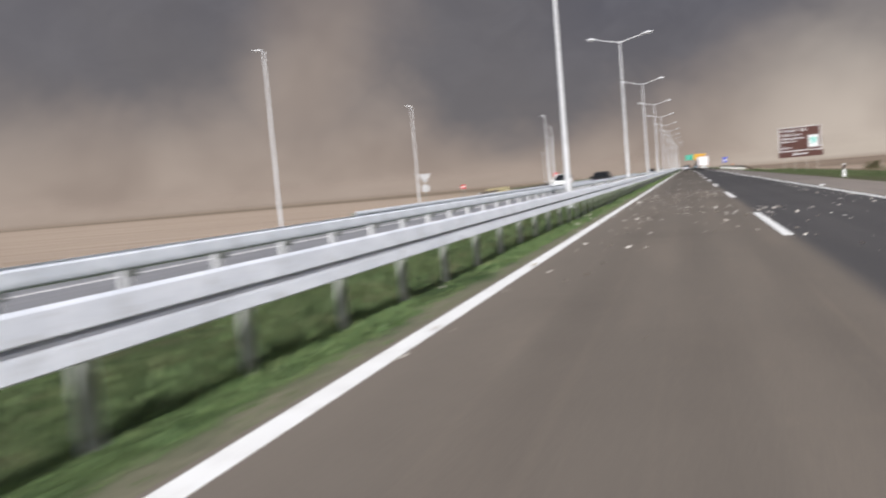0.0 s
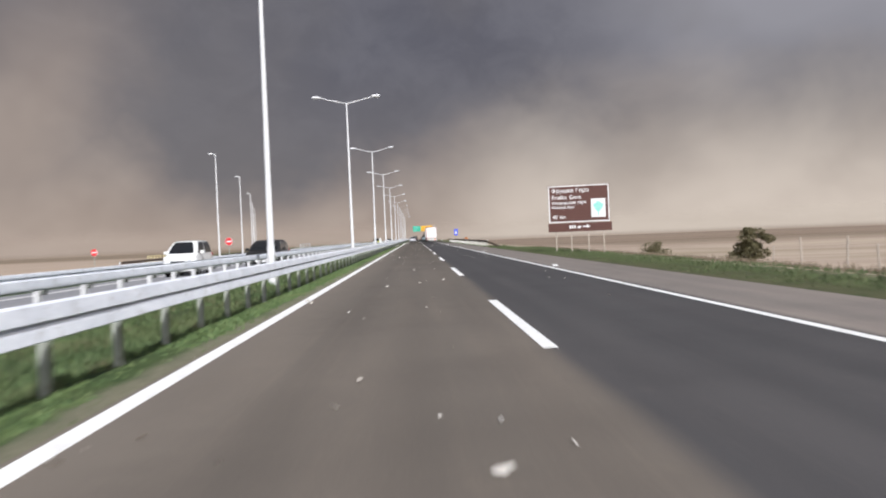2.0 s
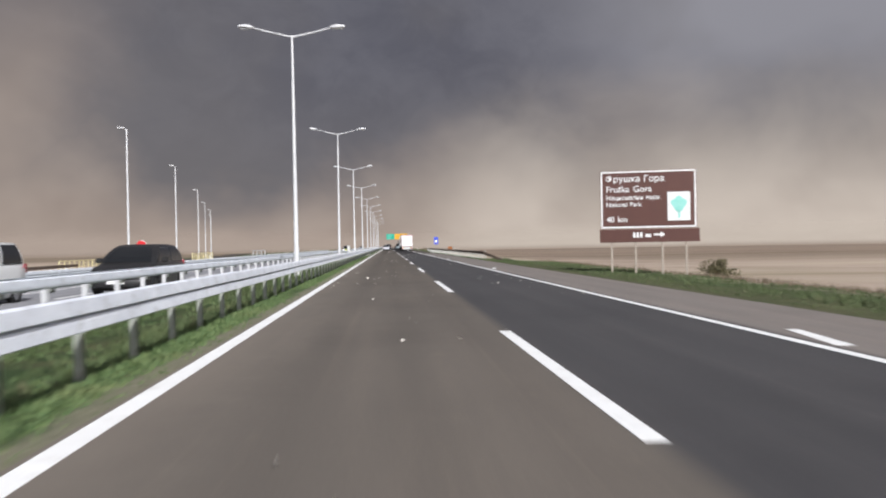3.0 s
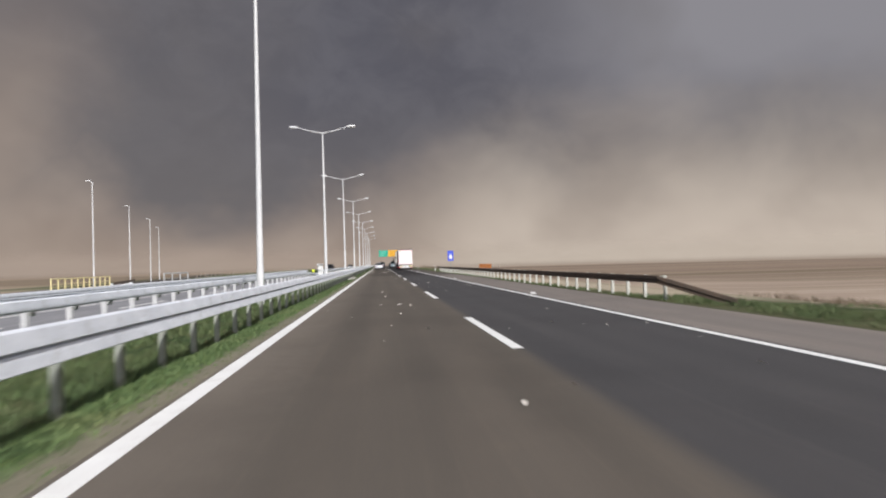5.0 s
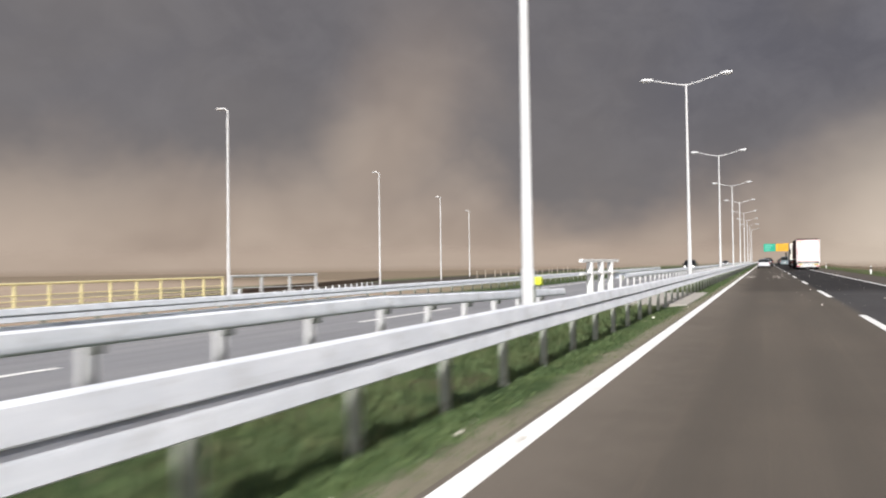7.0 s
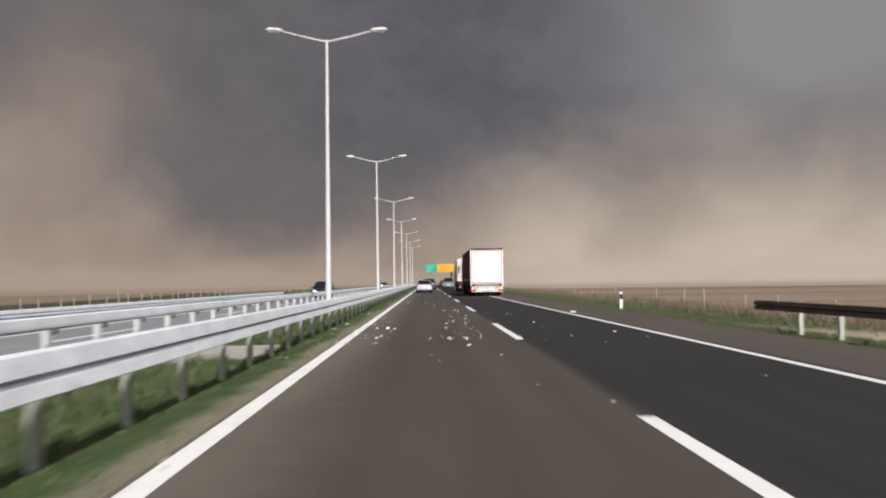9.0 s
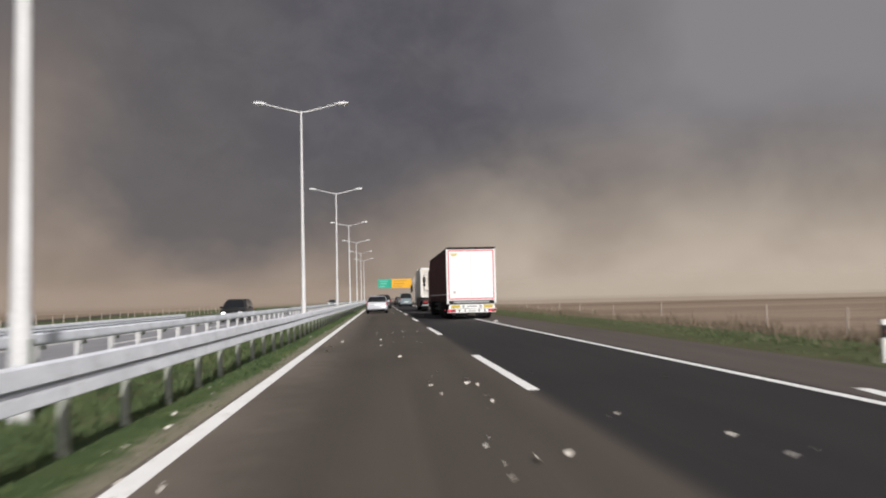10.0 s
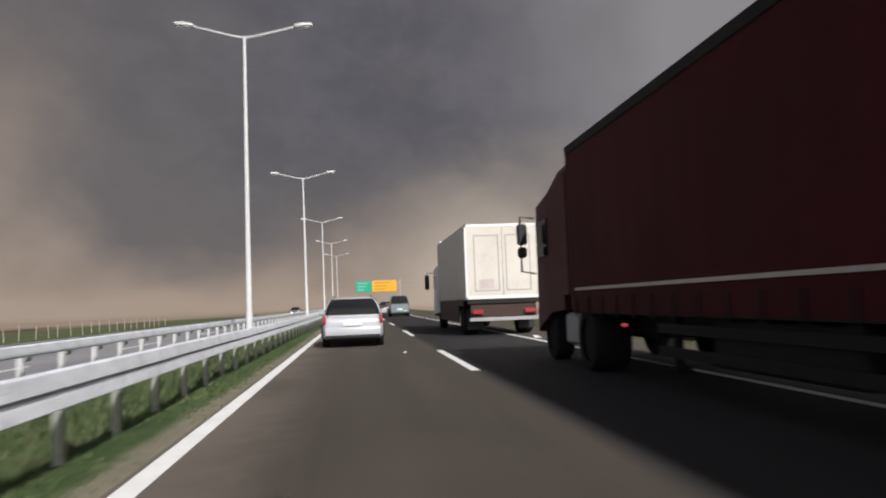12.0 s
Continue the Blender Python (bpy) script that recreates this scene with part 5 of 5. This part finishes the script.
    box_part("pallet_box", (0.12, 5.9, 0.38), (1.0, 8.4, 0.86), CHASSIS, t, 0.02)
    # tractor
    y = L + 0.55
    bm = bmesh.new()
    add_loft(bm, [[(0.03, y, 0.95), (0.03, y, 3.15), (0.25, y, 3.55), (W - 0.25, y, 3.55), (W - 0.03, y, 3.15), (W - 0.03, y, 0.95)],
                  [(0.02, y + 0.9, 0.90), (0.02, y + 0.9, 3.10), (0.25, y + 0.9, 3.50), (W - 0.25, y + 0.9, 3.50), (W - 0.02, y + 0.9, 3.10), (W - 0.02, y + 0.9, 0.90)],
                  [(0.02, y + 2.0, 0.55), (0.03, y + 1.9, 2.95), (0.30, y + 1.7, 3.20), (W - 0.30, y + 1.7, 3.20), (W - 0.03, y + 1.9, 2.95), (W - 0.02, y + 2.0, 0.55)],
                  [(0.10, y + 2.25, 0.50), (0.12, y + 2.1, 2.70), (0.35, y + 2.0, 2.95), (W - 0.35, y + 2.0, 2.95), (W - 0.12, y + 2.1, 2.70), (W - 0.10, y + 2.25, 0.50)]])
    part("cab", bm, TRUCK_RED, t, "dark red cab")
    for s in (0, 1):
        x = 0.0 if s == 0 else W
        box_part("side_window", (x - 0.004 if s == 0 else x - 0.03, y + 1.0, 1.95), (x + 0.03 if s == 0 else x + 0.004, y + 1.85, 2.65), GLASS_DARK, t, 0.01)
        bm = bmesh.new()
        sx = -1 if s == 0 else 1
        add_tube(bm, ((x, y + 2.0, 2.75), (x + sx * 0.28, y + 1.98, 2.78), (x + sx * 0.28, y + 1.98, 1.7), (x, y + 2.0, 1.65)), 0.02, 6)
        arm = part("mirror_arm", bm, BLACK, t)
        box_part("mirror", (x + sx * 0.26 - 0.10, y + 1.9, 2.22), (x + sx * 0.26 + 0.10, y + 2.02, 2.64), BLACK, arm, 0.04, "large black wing mirror")
        box_part("mirror", (x + sx * 0.26 - 0.09, y + 1.9, 1.97), (x + sx * 0.26 + 0.09, y + 2.02, 2.18), BLACK, arm, 0.04)
        for wy, ww in ((L - 0.75, 0.56), (y + 1.45, 0.32)):
            wheel(t, 0.30 if s == 0 else W - 0.30, wy, 0.50, ww, sx, SHADED_RIM)
        box_part("side_deflector", (x - 0.01 if s == 0 else x - 0.05, y - 0.45, 1.2), (x + 0.05 if s == 0 else x + 0.01, y + 0.02, 3.3), TRUCK_RED, t, 0.015)
        box_part("fuel_tank", (0.08 if s == 0 else W - 0.62, L - 0.1, 0.35), (0.62 if s == 0 else W - 0.08, L + 0.75, 0.90), GREY_FRAME, t, 0.06)
        box_part("rear_mudguard", (0.05 if s == 0 else W - 0.6, L - 1.35, 1.02), (0.6 if s == 0 else W - 0.05, L - 0.15, 1.06), BLACK, t, 0.01)
    box_part("tractor_chassis", (0.8, L - 1.6, 0.5), (W - 0.8, y + 2.0, 0.88), CHASSIS, t, 0.02)
    box_part("tractor_lamp", (0.30, L - 1.62, 0.70), (0.38, L - 1.58, 0.75), TAIL_GLOW, t, 0.01, "lit red lamp")
    return t


articulated_truck(5.08, 239.05)


def box_truck(x0, y0):
    t = thing("box_truck", "cream-white rigid box truck in the slow lane", "truck", (x0, y0, 0.0))
    W, L, zb, zt = 2.5, 8.8, 1.20, 3.68
    bm = bmesh.new()
    add_box(bm, (0, 0, zb), (W, L, zt), 0.04, 2)
    box = part("cargo_box", bm, CREAM_BOX, t)
    for x in (0.06, W / 2 + 0.01):
        box_part("rear_door", (x, -0.03, zb + 0.06), (x + W / 2 - 0.07, 0.004, zt - 0.10), CREAM_BOX, box, 0.008)
    for x in (0.0, W - 0.07):
        box_part("corner_post", (x, -0.04, zb), (x + 0.07, 0.06, zt), DOOR_WHITE, box, 0.01)
    for z in (zb, zt - 0.1):
        box_part("door_frame", (0.0, -0.04, z), (W, 0.03, z + 0.1), DOOR_WHITE, box, 0.01)
    for x0, x1 in ((0.30, 1.14), (W - 1.14, W - 0.30)):
        for lo, hi in (((x0, zb + 0.26), (x0 + 0.035, zt - 0.36)), ((x1 - 0.035, zb + 0.26), (x1, zt - 0.36)), ((x0 + 0.036, zb + 0.26), (x1 - 0.036, zb + 0.295)), ((x0 + 0.036, zt - 0.395), (x1 - 0.036, zt - 0.36))):
            box_part("door_moulding", (lo[0], -0.038, lo[1]), (hi[0], -0.0305, hi[1]), GREY_FRAME, box)
    box_part("sticker", (0.45, -0.036, zb + 0.35), (0.95, -0.031, zb + 0.65), STRAP, box, 0, "faded pale panel")
    for i in range(13):
        box_part("wall_rib", (-0.012, 0.3 + 0.65 * i, zb + 0.05), (0.0, 0.34 + 0.65 * i, zt - 0.05), CREAM_BOX, box)
    for x in (0.7, W - 0.8):
        box_part("chassis_beam", (x, 0.1, 0.75), (x + 0.1, L + 1.5, 1.15), CHASSIS, t, 0.01)
    box_part("cross_beam", (0.05, 0.0, 1.05), (W - 0.05, 0.2, zb - 0.004), CHASSIS, t, 0.01)
    box_part("bumper", (0.1, -0.05, 0.48), (W - 0.1, 0.05, 0.60), GREY_FRAME, t, 0.01)
    for xa in (0.2, W - 0.55):
        box_part("tail_light", (xa, -0.07, 0.72), (xa + 0.35, 0.0, 0.86), TAIL_RED, t, 0.01, "red tail light")
        box_part("mudflap", (xa - 0.1, 0.6, 0.2), (xa + 0.45, 0.62, 0.9), BLACK, t)
    for y, w in ((1.5, 0.5), (L + 1.1, 0.3)):
        for s in (-1, 1):
            wheel(t, 0.3 if s < 0 else W - 0.3, y, 0.48, w, s, SHADED_RIM)
    brown = material("brown_chassis_paint", (0.055, 0.022, 0.018), (0.036, 0.018, 0.015), 0.7, 0, 2, 40)
    for x in (0.02, W - 0.06):
        box_part("side_skirt", (x, 2.2, 0.42), (x + 0.04, L - 0.2, zb - 0.02), brown, t, 0.01, "dark brown side skirt")
        box_part("mudguard", (x, 0.85, 0.98), (x + 0.04, 2.19, zb - 0.02), brown, t, 0.01)
    box_part("rear_panel", (0.15, 0.06, 0.62), (W - 0.15, 0.10, 1.05), brown, t, 0.01, "dark brown rear panel")
    bm = bmesh.new()
    y = L + 0.25
    add_loft(bm, [[(-0.07, y, 0.7), (-0.07, y, 2.7), (0.3, y, 2.95), (W - 0.3, y, 2.95), (W + 0.07, y, 2.7), (W + 0.07, y, 0.7)],
                  [(-0.07, y + 1.3, 0.6), (-0.06, y + 1.2, 2.6), (0.3, y + 1.1, 2.85), (W - 0.3, y + 1.1, 2.85), (W + 0.06, y + 1.2, 2.6), (W + 0.07, y + 1.3, 0.6)],
                  [(0.12, y + 1.75, 0.5), (0.14, y + 1.5, 2.4), (0.4, y + 1.4, 2.6), (W - 0.4, y + 1.4, 2.6), (W - 0.14, y + 1.5, 2.4), (W - 0.12, y + 1.75, 0.5)]])
    part("cab", bm, DOOR_WHITE, t, "white cab")
    bm = bmesh.new()
    add_loft(bm, [[(0.15, y, 2.9), (0.15, y, 3.85), (W - 0.15, y, 3.85), (W - 0.15, y, 2.9)], [(0.3, y + 1.2, 2.85), (0.35, y + 1.0, 3.0), (W - 0.35, y + 1.0, 3.0), (W - 0.3, y + 1.2, 2.85)]])
    part("roof_deflector", bm, DOOR_WHITE, t)
    for s, x in ((-1, -0.07), (1, W + 0.07)):
        bm = bmesh.new()
        add_tube(bm, ((x, y + 1.4, 2.5), (x + s * 0.28, y + 1.4, 2.5), (x + s * 0.28, y + 1.4, 1.7)), 0.018, 6)
        arm = part("mirror_arm", bm, BLACK, t)
        box_part("mirror", (x + s * 0.28 - 0.1, y + 1.34, 1.75), (x + s * 0.28 + 0.1, y + 1.46, 2.4), BLACK, arm, 0.03, "black wing mirror")
        box_part("side_window", (x - 0.012, y + 0.55, 1.75), (x + 0.012, y + 1.15, 2.35), GLASS_DARK, t, 0.005)
    return t


box_truck(5.10, 265.5)


# ---- grass and litter ----
def blades(name, label, mat, boxes, seed):
    """Tufts of bent grass blades, x0, x1, y0, y1, count, tallest."""
    rng = np.random.default_rng(seed)
    verts, faces = [], []
    for x0, x1, y0, y1, count, tall in boxes:
        xs, ys = rng.uniform(x0, x1, count), rng.uniform(y0, y1, count)
        for x, y in zip(xs, ys):
            if -2.75 < x < -0.4 and (157.2 < y < 166.1 or (x < -1.1 and 189.8 < y < 192.4)):
                continue
            z = ground_z(x) - 0.01
            patch = noise.noise((x * 0.8, y * 0.25, 2.0))
            if patch < -0.28 and rng.random() < 0.8:
                continue
            for k in range(3):
                a = rng.uniform(0, math.tau)
                h = tall * rng.uniform(0.35, 1.0) * (0.75 + 0.6 * max(patch, -0.3))
                lean = rng.uniform(0.1, 0.7) * h
                w = rng.uniform(0.006, 0.014)
                px, py = x + rng.normal() * 0.03, y + rng.normal() * 0.03
                ca, sa = math.cos(a), math.sin(a)
                n = len(verts)
                verts += [(px - sa * w, py + ca * w, z), (px + sa * w, py - ca * w, z), (px + ca * lean * 0.4 + sa * w * 0.7, py + sa * lean * 0.4 - ca * w * 0.7, z + h * 0.6),
                          (px + ca * lean * 0.4 - sa * w * 0.7, py + sa * lean * 0.4 + ca * w * 0.7, z + h * 0.6), (px + ca * lean, py + sa * lean, z + h)]
                faces += [(n, n + 1, n + 2, n + 3), (n + 3, n + 2, n + 4)]
    me = bpy.data.meshes.new(name)
    me.from_pydata(verts, [], faces)
    me.materials.append(mat)
    tagged(new(name, me), label, "grass", kind="stuff")


def grass_material():
    m = bpy.data.materials.new("grass_blade")
    m.use_nodes = True
    n = Nodes(m.node_tree)
    coord = n.add("ShaderNodeTexCoord").outputs["Object"]
    isle = n.add("ShaderNodeNewGeometry").outputs["Random Per Island"]
    patch = n.noise(coord, 0.8, 4.0, 0.6)
    colour = n.mix(isle, (0.050, 0.092, 0.030), (0.098, 0.138, 0.048))
    split = n.add("ShaderNodeSeparateXYZ")
    n.link(coord, split.inputs[0])
    # blades lighter at first, darker beyond y 115 to 195
    darkening = n.steps(n.math("ADD", split.outputs[1], n.math("MULTIPLY", patch, 60.0)), 115.0, 195.0)
    colour = n.mix(darkening, n.mix(1.0, colour, (1.45, 1.40, 1.45), "MULTIPLY"), n.mix(1.0, colour, (0.86, 0.84, 0.86), "MULTIPLY"))
    colour = n.mix(n.math("MULTIPLY", n.steps(patch, 0.5, 0.72), 0.4), colour, (0.22, 0.22, 0.10))
    p = n.add("ShaderNodeBsdfPrincipled")
    n.link(colour, p.inputs["Base Color"])
    p.inputs["Roughness"].default_value = 0.75
    out = n.add("ShaderNodeOutputMaterial")
    n.link(p.outputs[0], out.inputs[0])
    return m


GRASS = grass_material()
VERGE = material("verge_grass_blade", (0.056, 0.088, 0.031), (0.104, 0.126, 0.050), 0.8, 0, 0.45, 5, 0, 0.65, (0.15, 0.125, 0.07), 0.55)
RANK = material("rank_grass_blade", (0.052, 0.086, 0.030), (0.095, 0.118, 0.044), 0.8, 0, 0.45, 5, 0, 0.7, (0.15, 0.12, 0.07), 0.55)
blades("grass", "ragged green grass of the median strip", GRASS, ((-0.45, -0.20, 0, 275, 3500, 0.05), (-0.95, -0.36, 0, 275, 34000, 0.07), (-1.6, -0.8, 0, 275, 30000, 0.11), (-3.1, -1.5, 0, 290, 26000, 0.13), *((-2.3, -1.6, 28.1 + 29.72 * i - 0.6, 28.1 + 29.72 * i + 0.5, 260, 0.30) for i in range(9))), 11)
blades("rank_grass", "rank dark grass and weeds round the median rail posts", RANK, ((-1.7, -0.95, 0, 280, 26000, 0.20), (-2.8, -1.5, 0, 280, 26000, 0.26)), 14)
blades("grass", "rough olive-green grass of the outer verge", VERGE, ((9.3, 10.6, 0, 112, 3400, 0.08), (9.1, 9.9, 112, 196, 5200, 0.14), (9.3, 10.6, 196, 320, 3800, 0.08), (10.4, 14.6, 0, 112, 9500, 0.16), (10.4, 14.6, 196, 320, 10500, 0.16), (9.5, 11.2, 106, 116, 900, 0.22)), 12)

DRY_STALK = material("dry_stalk", (0.23, 0.18, 0.13), (0.14, 0.108, 0.078), 0.9, 0, 0.6, 3, 0, 0.6, (0.10, 0.10, 0.05), 0.5)
blades("dry_weeds", "dead brown weed stalks along the field edge", DRY_STALK, ((14.4, 18.5, 40, 120, 4200, 0.34), (13.2, 17.5, 190, 330, 9000, 0.58), (13.8, 15.2, 190, 330, 900, 0.95), (10.6, 13.5, 190, 330, 1300, 0.22)), 13)


def litter():
    """Wind-blown leaves and scraps on the carriageway."""
    rng = np.random.default_rng(21)
    verts, faces = [], []
    for i in range(2600):
        y = rng.uniform(4, 320) if i % 3 else rng.choice((rng.uniform(5, 36), rng.uniform(18, 40), rng.uniform(192, 210)))
        x = rng.uniform(-0.1, 2.9) if y > 188 and rng.random() < 0.85 else rng.uniform(-0.1, 6.4)
        if i % 14 == 1:
            x = rng.uniform(-0.75, -0.2)
        if i % 3 and rng.random() < (0.9 if y > 226 else 0.6):
            continue
        if noise.noise((x * 0.35, y * 0.07, 5.0)) < (-0.05 if y < 188 else -0.4):
            continue
        s = rng.uniform(0.018, 0.052) * (1.5 if rng.random() < 0.10 else 1.0)
        a, tilt = rng.uniform(0, math.tau), rng.uniform(0.1, 1.1)
        u = np.array((math.cos(a), math.sin(a), 0.0))
        v = np.array((-math.sin(a) * math.cos(tilt), math.cos(a) * math.cos(tilt), math.sin(tilt)))
        c = np.array((x, y, max(0.0, ground_z(x) + 0.03) * (x < -0.13) + 0.006 + s * 0.5 * math.sin(tilt)))
        n = len(verts)
        curl = np.array((0, 0, s * 0.35))
        verts += [tuple(c - u * s), tuple(c - u * 0.3 * s + v * s * 0.5), tuple(c + u * s + curl), tuple(c - 0.2 * u * s - v * s * 0.5), tuple(c + curl * 0.3)]
        faces += [(n, n + 1, n + 4), (n + 1, n + 2, n + 4), (n + 2, n + 3, n + 4), (n + 3, n, n + 4)]
    me = bpy.data.meshes.new("leaf_litter")
    me.from_pydata(verts, [], faces)
    me.materials.append(material("pale_leaf", (0.74, 0.71, 0.66), (0.46, 0.41, 0.35), 0.8, 0, 2.0, 9, 0, 0.5))
    tagged(new("leaf_litter", me), "pale leaves and paper scraps blown over the asphalt", "litter", kind="stuff")


litter()
